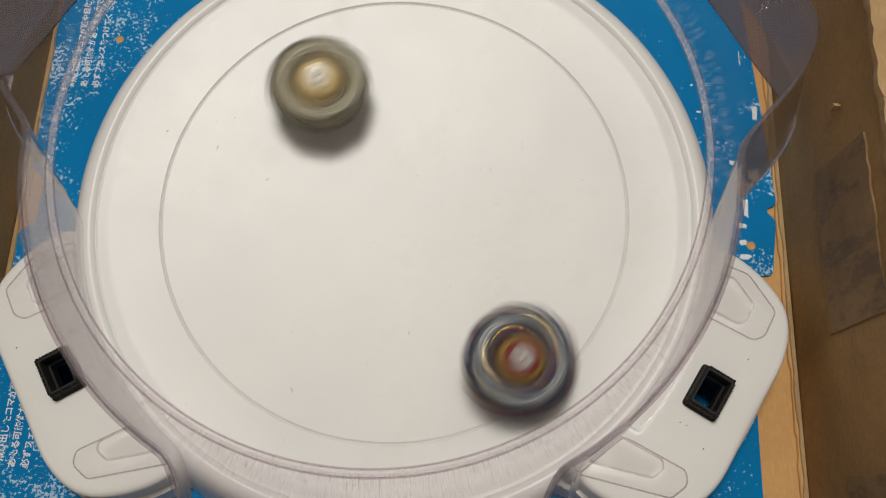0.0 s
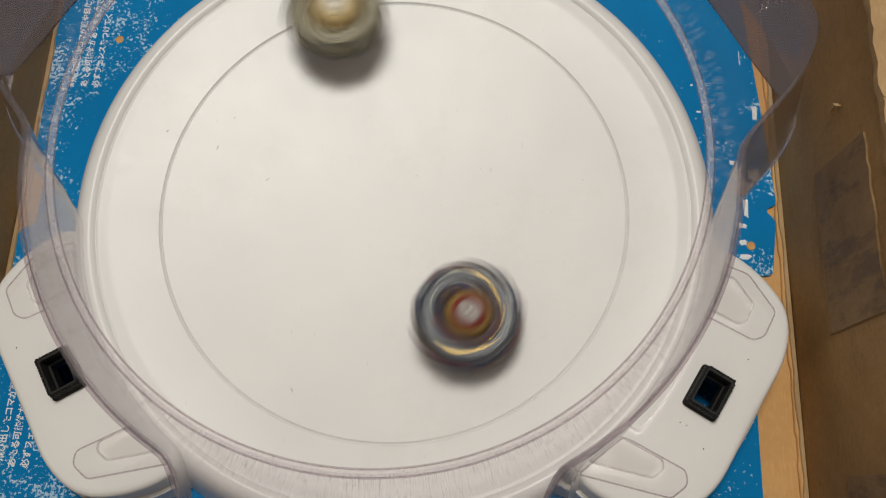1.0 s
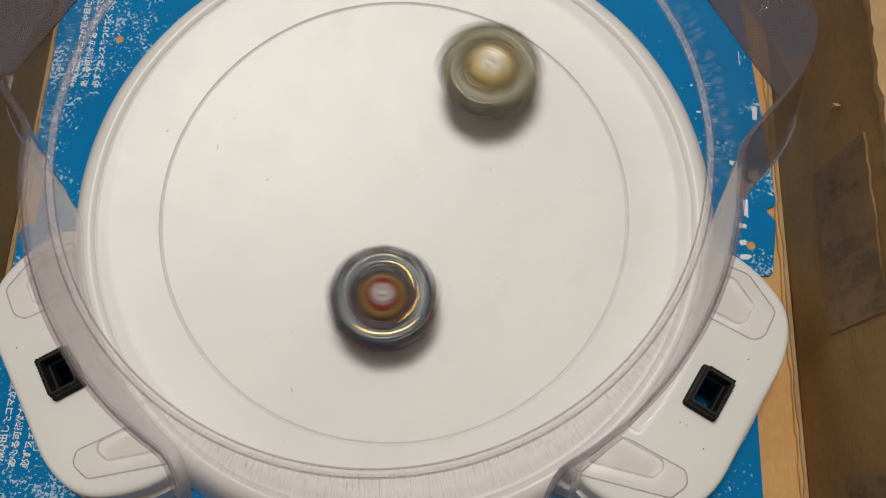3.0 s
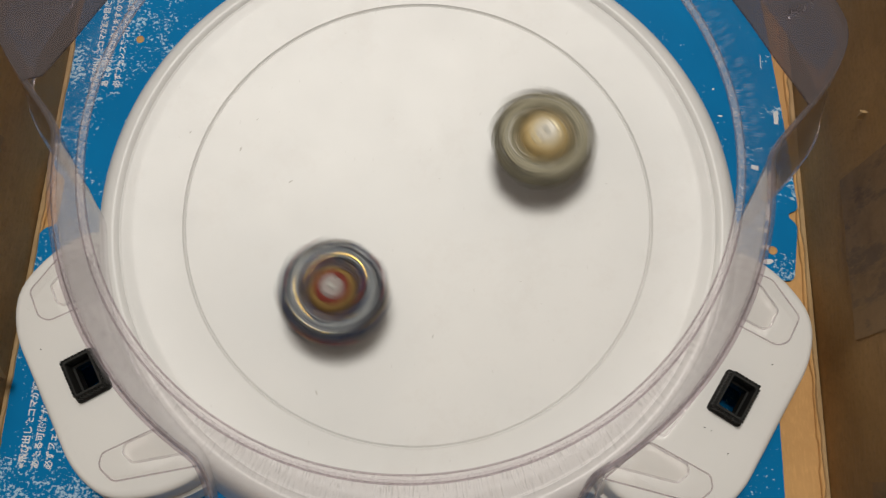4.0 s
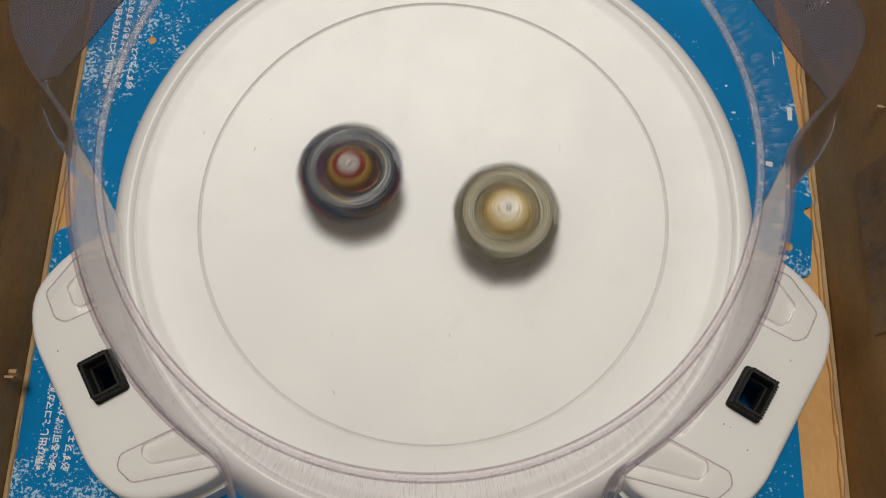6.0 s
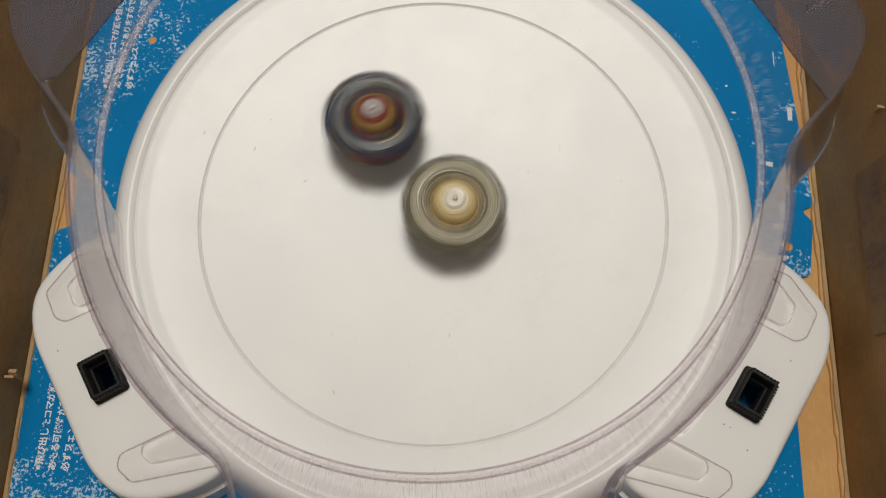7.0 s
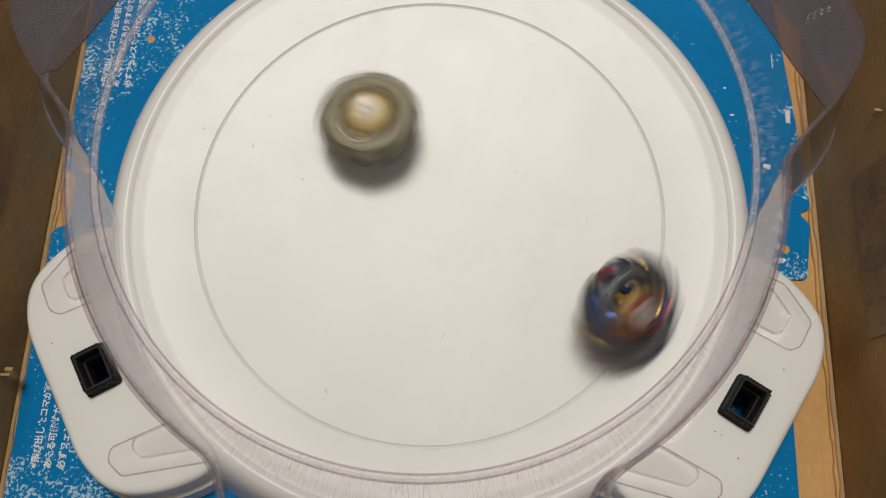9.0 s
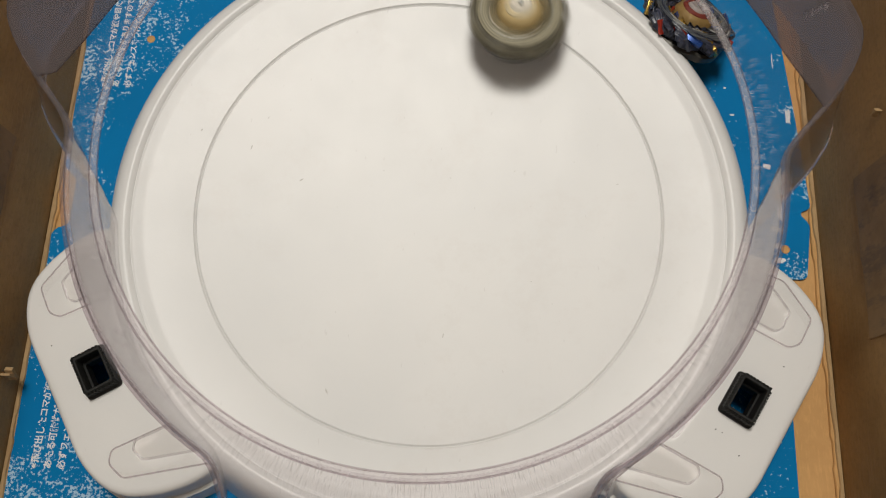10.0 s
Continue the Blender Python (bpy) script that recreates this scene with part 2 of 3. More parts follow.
        for k in range(steps + 1):
            w = k / steps
            out.append(s * (1 - w) ** 2 + p * 2 * w * (1 - w) + e * w ** 2)
    return out


def inset(points, d):
    """The outline moved inwards by d (anticlockwise points)."""
    out, n = [], len(points)
    for i in range(n):
        way = points[(i + 1) % n] - points[i - 1]
        way = way.normalized() if way.length > 1e-9 else Vector((1, 0))
        out.append(points[i] + Vector((-way.y, way.x)) * d)
    return out


def slab(points, z0, z1, bevel=0.001, bm=None):
    bm = bm or bmesh.new()
    rings = [[(p.x, p.y, z) for p in inset(points, d)] for d, z in
             ((0, z0), (0, z1 - bevel), (bevel * 0.3, z1 - bevel * 0.3), (bevel, z1))]
    loops(bm, rings, False, True, True)
    return bm


# ---- room and floor, closing the place ----
bm = bmesh.new()
box(bm, -1.1, 1.1, -1.1, 1.1, -0.06, -0.008)
tagged(part("floor", bm, WOOD, rounded=False), "dark brown wooden floor under the cardboard box", "floor", kind="structure")
for name, e in (("wall_east", (1.1, 1.2, -1.1, 1.1)), ("wall_west", (-1.2, -1.1, -1.1, 1.1)),
                ("wall_north", (-1.2, 1.2, 1.1, 1.2)), ("wall_south", (-1.2, 1.2, -1.2, -1.1))):
    bm = bmesh.new()
    box(bm, *e, -0.06, 2.2)
    tagged(part(name, bm, PAINT, rounded=False), "plain off-white painted room wall", "wall", kind="structure")
bm = bmesh.new()
box(bm, -1.2, 1.2, -1.2, 1.2, 2.2, 2.3)
tagged(part("ceiling", bm, PAINT, rounded=False), "plain off-white painted ceiling", "ceiling", kind="structure")


# ---- the cardboard box ----
XL, XR, YN, YF, RIM = -0.1989, 0.2003, -0.235, 0.245, 0.1065


def ragged(x, y0, y1, z, reach, step, seed):
    rng = random.Random(seed)
    pts, y = [], y0
    while y < y1:
        pts.append((x + rng.uniform(-1, 1) * reach, y, z))
        y += step * rng.uniform(0.5, 1.6)
    pts.append((x, y1, z))
    return pts


def cardboard_box():
    root = thing("cardboard_box", "open brown corrugated cardboard box with torn edges and tape", "box")
    bm = bmesh.new()
    box(bm, XL - 0.005, XR + 0.005, YN - 0.005, YF + 0.005, -0.008, -0.0016)
    part("bottom", bm, TAN, root, "tan cardboard box bottom", rounded=False)
    for x0, x1, y0, y1 in ((XR, XR + 0.005, YN, YF), (XL - 0.005, XL, YN, YF),
                           (XL, XR, YF, YF + 0.005), (XL, XR, YN - 0.005, YN)):
        bm = bmesh.new()
        box(bm, x0, x1, y0, y1, -0.0016, RIM)
        bmesh.ops.subdivide_edges(bm, edges=bm.edges, cuts=14, use_grid_fill=True)
        for v in bm.verts:
            k = noise.noise(v.co * 14) * 0.0009
            v.co.x += k
            v.co.z += noise.noise(v.co * 60) * 0.0012 if v.co.z > RIM - 0.002 else 0
        part("wall", bm, BROWN, root, "dark brown cardboard box wall")
    # pale cut edge along the top of each long wall
    for x, seed in ((XR + 0.0028, 3), (XL - 0.0028, 4)):
        rng = random.Random(seed)
        y = YN
        while y < YF - 0.004:
            length = min(rng.uniform(0.07, 0.13), YF - y)
            bm = bmesh.new()
            box(bm, x - rng.uniform(0.0032, 0.0042), x + 0.004, y, y + length, RIM - 0.002, RIM + rng.uniform(0.0015, 0.003))
            bmesh.ops.subdivide_edges(bm, edges=bm.edges, cuts=16, use_grid_fill=True)
            for v in bm.verts:
                v.co += noise.noise_vector(v.co * 120) * 0.0016
            part("torn_edge", bm, TORN, root, "pale torn cardboard edge")
            y += length - 0.002
    # peeled paper plies along the foot of the walls
    for side, x, seed in ((1, XR, 11), (-1, XL, 12)):
        for layer in range(2):
            bm = bmesh.new()
            edge = ragged(x - side * (0.0036 - 0.0012 * layer), YN + 0.01, YF - 0.01, -0.0008 + 0.0011 * layer, 0.0006, 0.006, seed * 10 + layer)
            rows = [edge, [(px + side * 0.0004, py, pz + 0.0006) for px, py, pz in edge],
                    [(x - side * 0.0004, py, pz + 0.0008) for px, py, pz in edge]]
            rows.append([(x - side * 0.0004, py, -0.0014) for px, py, pz in edge])
            rows.append([(px, py, -0.0014) for px, py, pz in edge])
            loops(bm, rows, True, around=False)
            part("torn_ply", bm, TAN if layer < 1 else TORN, root, "torn cardboard ply along the fold")
    # brown tape on the right-hand and left-hand walls
    for x, side, y0, y1, z0, z1 in ((XR, -1, -0.062, 0.014, 0.041, 0.091), (XR, -1, -0.20, -0.123, 0.041, 0.085),
                                    (XL, 1, -0.05, 0.02, 0.045, 0.09)):
        bm = bmesh.new()
        pts = ragged(0, y0, y1, 0, 0, 0.006, int(abs(y0) * 1000))
        rng = random.Random(5)
        low = [(x + side * 0.0022, p[1], z0 + rng.uniform(-0.0008, 0.0008) + (p[1] - y0) * 0.03) for p in pts]
        high = [(x + side * 0.0022, p[1], z1 + rng.uniform(-0.001, 0.001)) for p in pts]
        back = [[(x + side * 0.0012, q[1], q[2]) for q in row] for row in (high, low)]
        loops(bm, [low, high, *back], True, around=False)
        for v in bm.verts:
            v.co.x += noise.noise(v.co * 14) * 0.0009 - side * 0.0012
        part("tape", bm, TAPE, root, "strip of dark brown packing tape")
    # small torn tags of paper
    for x, side, y, z, size in ((XR, -1, 0.034, 0.070, 1.0), (XL, 1, -0.089, 0.012, 1.7)):
        bm = bmesh.new()
        rng = random.Random(7)
        for k in range(3):
            h = rng.uniform(0.003, 0.007) * size
            yy = y + rng.uniform(-0.002, 0.002)
            vs = box(bm, x + side * 0.0012, x + side * (0.002 + h * 0.4), yy, yy + rng.uniform(0.0006, 0.0014) * size, z, z + h)
            bmesh.ops.rotate(bm, verts=vs, cent=(x, yy, z), matrix=Matrix.Rotation(rng.uniform(-0.6, 0.6), 3, "X"))
        part("paper_tag", bm, TORN, root, "small torn tag of paper")
    return root


cardboard_box()


# ---- the printed blue board on the box bottom ----
def words(body, size, place, turn, parent):
    data = bpy.data.curves.new("printed_text", "FONT")
    data.body, data.size, data.extrude, data.offset = body, size, 0.00004, 0.0001
    ob = bpy.data.objects.new("printed_text", data)
    scene.collection.objects.link(ob)
    bpy.context.view_layer.update()
    me = bpy.data.meshes.new_from_object(ob.evaluated_get(bpy.context.evaluated_depsgraph_get()))
    bpy.data.objects.remove(ob)
    me.materials.clear()
    me.materials.append(PAPER)
    made = new("printed_text", me)
    made.parent = parent
    made.matrix_basis = pose(*place, 0, 0, turn)
    return tagged(made, "white printed Japanese safety text")


def blue_board():
    root = thing("printed_board", "blue printed cardboard sheet with worn white specks and text", "board")
    corners = [(-0.196, -0.21), (0.1785, -0.21), (0.1797, -0.024), (0.1925, -0.024), (0.1965, 0.006),
               (0.1922, 0.0105), (0.1925, 0.0125), (0.1975, 0.0145), (0.1935, 0.07), (0.187, 0.14), (0.184, 0.225),
               (-0.191, 0.225), (-0.1975, 0.10), (-0.1965, 0.055), (-0.196, 0.024), (-0.1885, 0.018), (-0.1885, -0.008),
               (-0.1950, -0.0095), (-0.1980, -0.016), (-0.1972, -0.03)]
    bm = slab(outline(corners, 0.0035, 4), -0.0015, 0.0, 0.0002)
    part("sheet", bm, BLUE, root)
    lines = ("※飛び出したコマが顔や目に", "あたる可能性がありますので", "必ずフェンスをつけてください")
    for x, y in ((-0.1830, -0.1305), (-0.1812, 0.0722)):
        for k, line in enumerate(lines):
            words(line, 0.0043, (x + 0.0064 * k, y, 0.0001), 89, root)
    # punched holes that show the tan board below
    for x, y in ((-0.1607, 0.1024), (0.1825, -0.0082)):
        bm = lathe([(0.0, 0.0001), (0.0017, 0.0001), (0.0019, 0.0004), (0.0023, 0.0001), (0.0023, -0.0004)], 20, first=False)
        ob = part("hole_rim", bm, TAN, root, "small punched hole with tan rim")
        ob.matrix_basis = pose(x, y, 0)
    # white print and rubbed patches on the other side
    rng = random.Random(21)
    for x, y, w, h in ((0.1814, 0.012, 0.003, 0.013), (0.1784, 0.0026, 0.006, 0.0035), (0.1786, -0.0066, 0.005, 0.0032),
                       (0.1789, -0.0142, 0.0065, 0.0028), (0.187, 0.0312, 0.006, 0.008), (0.1765, 0.0375, 0.0045, 0.0035),
                       (0.190, 0.0665, 0.0028, 0.009), (0.184, 0.10, 0.0006, 0.010), (0.157, 0.083, 0.0016, 0.0012),
                       (0.160, 0.067, 0.0026, 0.0012)):
        pts = []
        for k in range(14):
            a = 2 * math.pi * k / 14
            q = rng.uniform(0.6, 1.1)
            pts.append(Vector((x + math.copysign(abs(math.cos(a)) ** 0.5, math.cos(a)) * w / 2 * q,
                               y + math.copysign(abs(math.sin(a)) ** 0.5, math.sin(a)) * h / 2 * q)))
        part("rubbed_patch", slab(pts, -0.0002, 0.00012, 0.00005), PAPER, root, "patch rubbed through to white paper")
    return root


blue_board()


# ---- the stadium: white dish, three ears, clear fence ----
def dish_height(r):
    return 0.010 + 0.0125 * (r / 0.115) ** 2 if r < 0.115 else 0.0225 + (r - 0.115) * 0.225


def pocket(degrees, start=10.5, end=31.0):
    """How far the fence bulges into one of the three pockets, 0 to 1."""
    off = abs((degrees - 30 + 60) % 120 - 60)
    t = min(max((off - start) / (end - start), 0), 1)
    return 1 - t * t * (3 - 2 * t)


def dish(root):
    prof = [(0.0004, dish_height(0))]
    r = 0.0015
    while r < 0.1135:
        prof.append((r, dish_height(r)))
        r += 0.0015
    prof += [(0.1138, dish_height(0.1138)), (0.1141, dish_height(0.1141)), (0.1145, 0.0221), (0.1150, 0.0218), (0.1155, 0.0221), (0.1159, dish_height(0.1159)), (0.1162, dish_height(0.1162)), (0.1167, dish_height(0.1167))]
    r = 0.118
    while r < 0.140:
        prof.append((r, dish_height(r)))
        r += 0.0015
    prof += [(0.1405, 0.0284), (0.1428, 0.0290), (0.1434, 0.0292), (0.1439, 0.0291), (0.1443, 0.0292), (0.1448, 0.0299), (0.1470, 0.0308), (0.1495, 0.0309), (0.1525, 0.0292),
             (0.1555, 0.0255), (0.1585, 0.018), (0.1612, 0.009), (0.1638, 0.0), (0.160, 0.0), (0.155, 0.010), (0.145, 0.018), (0.115, 0.014), (0.06, 0.007), (0.0004, 0.004)]
    part("dish", lathe(prof, 200, False, True, True), WHITE, root, "round white plastic dish with a shallow groove")


def ear_outline():
    """One ear, radial along x, tangential along y."""
    return outline([(0.138, -0.066), (0.164, -0.0655), (0.1865, -0.0555), (0.1952, -0.036), (0.1950, 0.036),
                    (0.1865, 0.0555), (0.164, 0.0655), (0.138, 0.066)], 0.015, 8)


def ray_out(poly, c, a):
    way, best = Vector((math.cos(a), math.sin(a))), 0
    for p, q in zip(poly, poly[1:] + poly[:1]):
        e = q - p
        det = way.x * -e.y + way.y * e.x
        if abs(det) < 1e-12:
            continue
        d = p - c
        s = (d.x * -e.y + d.y * e.x) / det
        u = (way.x * d.y - way.y * d.x) / det
        if s > 0 and -1e-6 <= u <= 1 + 1e-6:
            best = max(best, s)
    return best


def ear(root, turn):
    c = Vector((0.1717, 0.0))
    poly = ear_outline()
    hole = outline([(0.1650, -0.0096), (0.1784, -0.0096), (0.1784, 0.0096), (0.1650, 0.0096)], 0.001, 2)
    n, rings = 112, []
    angles = [2 * math.pi * i / n for i in range(n)]
    rim = [ray_out(poly, c, a) for a in angles]
    gap = [ray_out(hole, c, a) for a in angles]

    def ring(radii, z, grow=0.0):
        return [(c.x + (q + grow) * math.cos(a), c.y + (q + grow) * math.sin(a), z) for q, a in zip(radii, angles)]
    top = 0.0285
    rings = [ring(rim, 0.022, -0.004), ring(gap, 0.022), ring(gap, top)]
    for w in (0.35, 0.7):
        rings.append(ring([g + (q - 0.0045 - g) * w for g, q in zip(gap, rim)], top + 0.0002))
    rings += [ring(rim, top, -0.0045), ring(rim, top - 0.0002, -0.0026), ring(rim, top - 0.001, -0.001), ring(rim, top - 0.0026, -0.0001),
              ring(rim, 0.015, 0.0012), ring(rim, 0.0135, 0.0014), ring(rim, 0.013, 0.0034), ring(rim, 0.0085, 0.0038), ring(rim, 0.0005, 0.0052)]
    bm = bmesh.new()
    loops(bm, rings, False)
    ob = part("ear", bm, WHITE, root, "white plastic corner ear with rounded rim")
    ob.matrix_basis = pose(0, 0, 0, 0, 0, turn)


def socket(root, turn):
    """The ribbed black collar in an ear, open down to the board."""
    bm = bmesh.new()
    sizes = [(0.0074, 0.0114, 0.021), (0.0046, 0.0072, 0.021), (0.0046, 0.0072, 0.0278), (0.0055, 0.0084, 0.0284), (0.0057, 0.0087, 0.0347), (0.0061, 0.0091, 0.0352),
             (0.0068, 0.0101, 0.0352), (0.0073, 0.0106, 0.0347), (0.0078, 0.0113, 0.0310), (0.0084, 0.0120, 0.0304), (0.0088, 0.0125, 0.0299), (0.0088, 0.0125, 0.0284)]
    rings = []
    for a, b, z in sizes:
        a, b = a * 0.93, b * 0.86
        pts = outline([(-a, -b), (a, -b), (a, b), (-a, b)], 0.0018 if a > 0.007 else 0.0008, 3)
        rings.append([(p.x, p.y, z) for p in pts])
    loops(bm, rings, False)
    holder = part("collar", bm, BLACK, root, "ribbed black rubber collar")
    holder.matrix_basis = pose(0, 0, 0, 0, 0, turn) @ pose(0.1717, 0, 0)
    for axis in range(2):
        for side in (-1, 1):
            reach, other = (0.0089, 0.0070) if axis else (0.0065, 0.0094)
            count = 12 if axis else 8
            bm = bmesh.new()
            for k in range(count):
                s = -reach + 2 * reach * (k + 0.5) / count
                vs = box(bm, -0.0005, 0.0005, -0.0005, 0.0005, 0.0304, 0.0350)
                bmesh.ops.rotate(bm, verts=vs, cent=(0, 0, 0.0327), matrix=Matrix.Rotation(0.32, 3, "Y" if not axis else "X"))
                bmesh.ops.translate(bm, verts=vs, vec=(side * other, s, 0) if axis else (s, side * other, 0))
            part("ribs", bm, BLACK, holder, rounded=False)


def bead(name, line, size, parent, knocked=0.0):
    """A thin round bead of solid clear plastic along a closed line."""
    bm = bmesh.new()
    line = [Vector(p) for p in line]
    n, rings, rng = len(line), [], random.Random(17)
    for i in range(n):
        thick = size * (1 - knocked * max(0.0, noise.noise(line[i] * 420)) - knocked * 0.3 * rng.random())
        along = (line[(i + 1) % n] - line[i - 1]).normalized()
        side = along.cross(Vector((0, 0, 1))).normalized()
        up = side.cross(along)
        rings.append([line[i] + (side * math.cos(a) + up * math.sin(a)) * thick for a in (math.pi * k / 4 for k in range(8))])
    loops(bm, rings, True)
    ob = part(name, bm, {"rim_bead": RUBBED_SHEEN, "rim_line": EDGE_SHADE, "shoulder_edge": EDGE_SHADE, "foot_edge": EDGE_SHADE}.get(name, SOLID), parent)
    ob.visible_shadow = False
    return ob


def fence(root):
    """A clear wall with an inward brim, bulging over the pockets."""
    n, rings = 240, []
    turns = [360 * i / n for i in range(n)]

    def ring(r0, grow, z0, lift, end=31.0):
        return [polar(min(r0 + grow * pocket(a, 10.5, end), 0.1968 / max(abs(math.cos(radians(a))), 0.01)), a, z0 + lift * pocket(a)) for a in turns]
    outer = [ring(0.1306, 0, 0.1049, 0), ring(0.1330, 0, 0.1046, 0), ring(0.1345, 0.003, 0.1040, 0), ring(0.139, 0.018, 0.1028, -0.0005),
             ring(0.1428, 0.036, 0.1015, -0.001), ring(0.1450, 0.0425, 0.0998, -0.001), ring(0.1462, 0.0445, 0.0965, -0.002),
             ring(0.1472, 0.048, 0.080, -0.002, 33), ring(0.1490, 0.054, 0.055, 0, 35.5), ring(0.1512, 0.060, 0.0290, 0.004, 38)]
    inner = [ring(0.1494, 0.060, 0.0290, 0.004, 38), ring(0.1472, 0.054, 0.055, 0, 35.5), ring(0.1454, 0.048, 0.080, -0.002, 33),
             ring(0.1443, 0.0445, 0.0960, -0.002), ring(0.1434, 0.0418, 0.0981, -0.001), ring(0.1418, 0.035, 0.0996, -0.001),
             ring(0.1385, 0.017, 0.1009, -0.0005), ring(0.1340, 0.002, 0.1024, 0), ring(0.1318, 0, 0.1032, 0), ring(0.1306, 0, 0.1036, 0)]
    bm = bmesh.new()
    loops(bm, outer[:7] + inner[3:], True)
    ob = part("fence", bm, CLEAR, root, "clear plastic fence with inward brim and pockets")
    ob.visible_shadow = False
    bm = bmesh.new()
    loops(bm, outer[6:] + inner[:4], True)
    part("fence_wall", bm, CLEAR_WALL, ob, "lilac-tinged fence wall with painted reflection haze").visible_shadow = False
    # two thin dark beads are added to paint refraction lines beside the rim
    for name, line, size in (("rim_bead", [polar(0.1306, 360 * i / 720, 0.1056) for i in range(720)], 0.0015), ("rim_line", [polar(0.1291, 360 * i / 360, 0.1056) for i in range(360)], 0.00038),
                             ("rim_line", [polar(0.1322, 360 * i / 360, 0.1056) for i in range(360)], 0.00038), ("shoulder_edge", ring(0.1459, 0.0443, 0.0985, -0.0016), 0.0011),
                             ("lower_edge", ring(0.1506, 0.060, 0.0296, 0.004, 38), 0.0009)):
        bead(name, line, size, ob, 0.22 if name == "rim_bead" else 0.0)
    for middle, inside in ((30, 0.150), (150, 0.1445), (270, 0.150)):
        roof = part("pocket_roof", slab(roof_outline(middle, inside), 0.1026, 0.1037, 0.0002), GREY_SHEEN, ob, "pocket roof with a painted grey reflection", rounded=False)
        roof.visible_shadow = False
    for turn in (-30.8, 90, 211.1):
        pts = [Vector(polar(0.1510, turn - 12.5 + 25 * k / 20)).to_2d() for k in range(21)]
        pts = [Vector(polar(0.1568, turn - 12.0 + 24 * k / 20)).to_2d() for k in range(21)] + pts[::-1]
        bead("slot_edge", [(p.x, p.y, 0.0312) for p in outline(pts, 0.002, 2)], 0.0005, ob)


def roof_outline(middle, inside):
    """The flat roof of a pocket: cut straight on the inside, rounded along the fence's shoulder."""
    pts = []
    for k in range(41):
        off = -22.4 + 44.8 * k / 40
        pts.append(Vector(polar(0.1452 + 0.0445 * pocket(30 + off), middle + off)).to_2d())
    axis = Vector(polar(1, middle)).to_2d()
    side = Vector((-axis.y, axis.x))
    pts += [axis * (inside - 0.0004 * (k % 2)) + side * (0.056 - 0.112 * k / 6) for k in range(7)]
    return pts


def foot(root, turn, off, long):
    """A clear tab of the fence that lies on an ear, at off degrees from the ear's middle."""
    s = 1 if off > 0 else -1
    if long:
        corners = [polar(0.1530, s * 14.2), polar(0.1583, s * 13.5), polar(0.1825, s * 11.2), polar(0.1872, s * 12.6), polar(0.1862, s * 15.6),
                   polar(0.1575, s * 23.0), polar(0.1530, s * 24.5)]
    else:
        corners = [polar(0.1530, s * 21.5), polar(0.172, s * 20.2), polar(0.1875, s * 15.4), polar(0.185, s * 11.2), polar(0.1805, s * 10.0), polar(0.1530, s * 11.2)]
    corners = [Vector(c).to_2d() for c in corners]
    area = sum(a.x * b.y - b.x * a.y for a, b in zip(corners, corners[1:] + corners[:1]))
    if area < 0:
        corners.reverse()
    pts = outline(corners, 0.0025, 4)
    ob = part("fence_foot", slab(pts, 0.0286, 0.0312, 0.0008), CLEAR_FOOT, root, "clear plastic locking foot")
    ob.matrix_basis = pose(0, 0, 0, 0, 0, turn)
    ob.visible_shadow = False
    bead("foot_edge", [(p.x, p.y, 0.0308) for p in inset(pts, 0.0005)], 0.00035, ob)
    mid = sum(pts, Vector((0, 0))) / len(pts)
    step = [mid + (p - mid) * 0.68 - mid.normalized() * 0.006 for p in pts]
    sub = part("raised_step", slab(step, 0.0311, 0.0338, 0.0010), CLEAR_FOOT, ob)
    sub.visible_shadow = False
    bead("step_edge", [(p.x, p.y, 0.0334) for p in inset(step, 0.0004)], 0.0005, ob)


def marks(root):
    """Small scuffs and specks on the white plastic."""
    rng = random.Random(8)
    places = [(-0.066, 0.015, 0.0032, 40), (-0.117, 0.036, 0.0028, 60), (-0.092, 0.030, 0.0035, 75), (-0.043, -0.0915, 0.0042, 115), (0.010, -0.062, 0.003, 80),
              (0.052, -0.033, 0.0016, 20), (0.010, 0.021, 0.0014, 10), (-0.085, 0.047, 0.0018, 50), (0.094, 0.018, 0.0013, 0)]
    for k in range(9):
        a, r = rng.uniform(0, 360), 0.1 * rng.random() ** 0.5
        places.append((*polar(r, a)[:2], rng.uniform(0.0005, 0.0010), rng.uniform(0, 180)))
    for x, y, size, turn in places:
        pts = [Vector((math.cos(2 * math.pi * k / 9) * size * rng.uniform(0.25, 0.5), math.sin(2 * math.pi * k / 9) * max(size * 0.10, 0.00022) * rng.uniform(0.6, 1.2))) for k in range(9)]
        r = math.hypot(x, y)
        ob = part("scuff", slab(pts, -0.0003, 0.00008, 0.00003), GREY_SCUFF, root, "small grey scuff")
        slope = math.degrees(math.atan(2 * 0.0125 * r / 0.115 ** 2))
        ob.matrix_basis = Matrix.Translation((x, y, dish_height(r))) @ Matrix.Rotation(-radians(slope), 4, Vector((-y, x, 0)).normalized()) @ pose(0, 0, 0, 0, 0, turn)
    for ear_turn in (-30.8, 211.1):
        for k in range(4):
            p = polar(rng.uniform(0.158, 0.188), ear_turn + rng.choice((-1, 1)) * rng.uniform(4.5, 9.5))
            pts = [Vector((math.cos(2 * math.pi * q / 8), math.sin(2 * math.pi * q / 8))) * rng.uniform(0.0002, 0.0004) for q in range(8)]
            ob = part("speck", slab(pts, -0.0002, 0.0003, 0.00005), BLACK, root)
            ob.matrix_basis = pose(p.x, p.y, 0.0286)


def emblem(root):
    """Small raised plain shapes on the pocket's roof."""
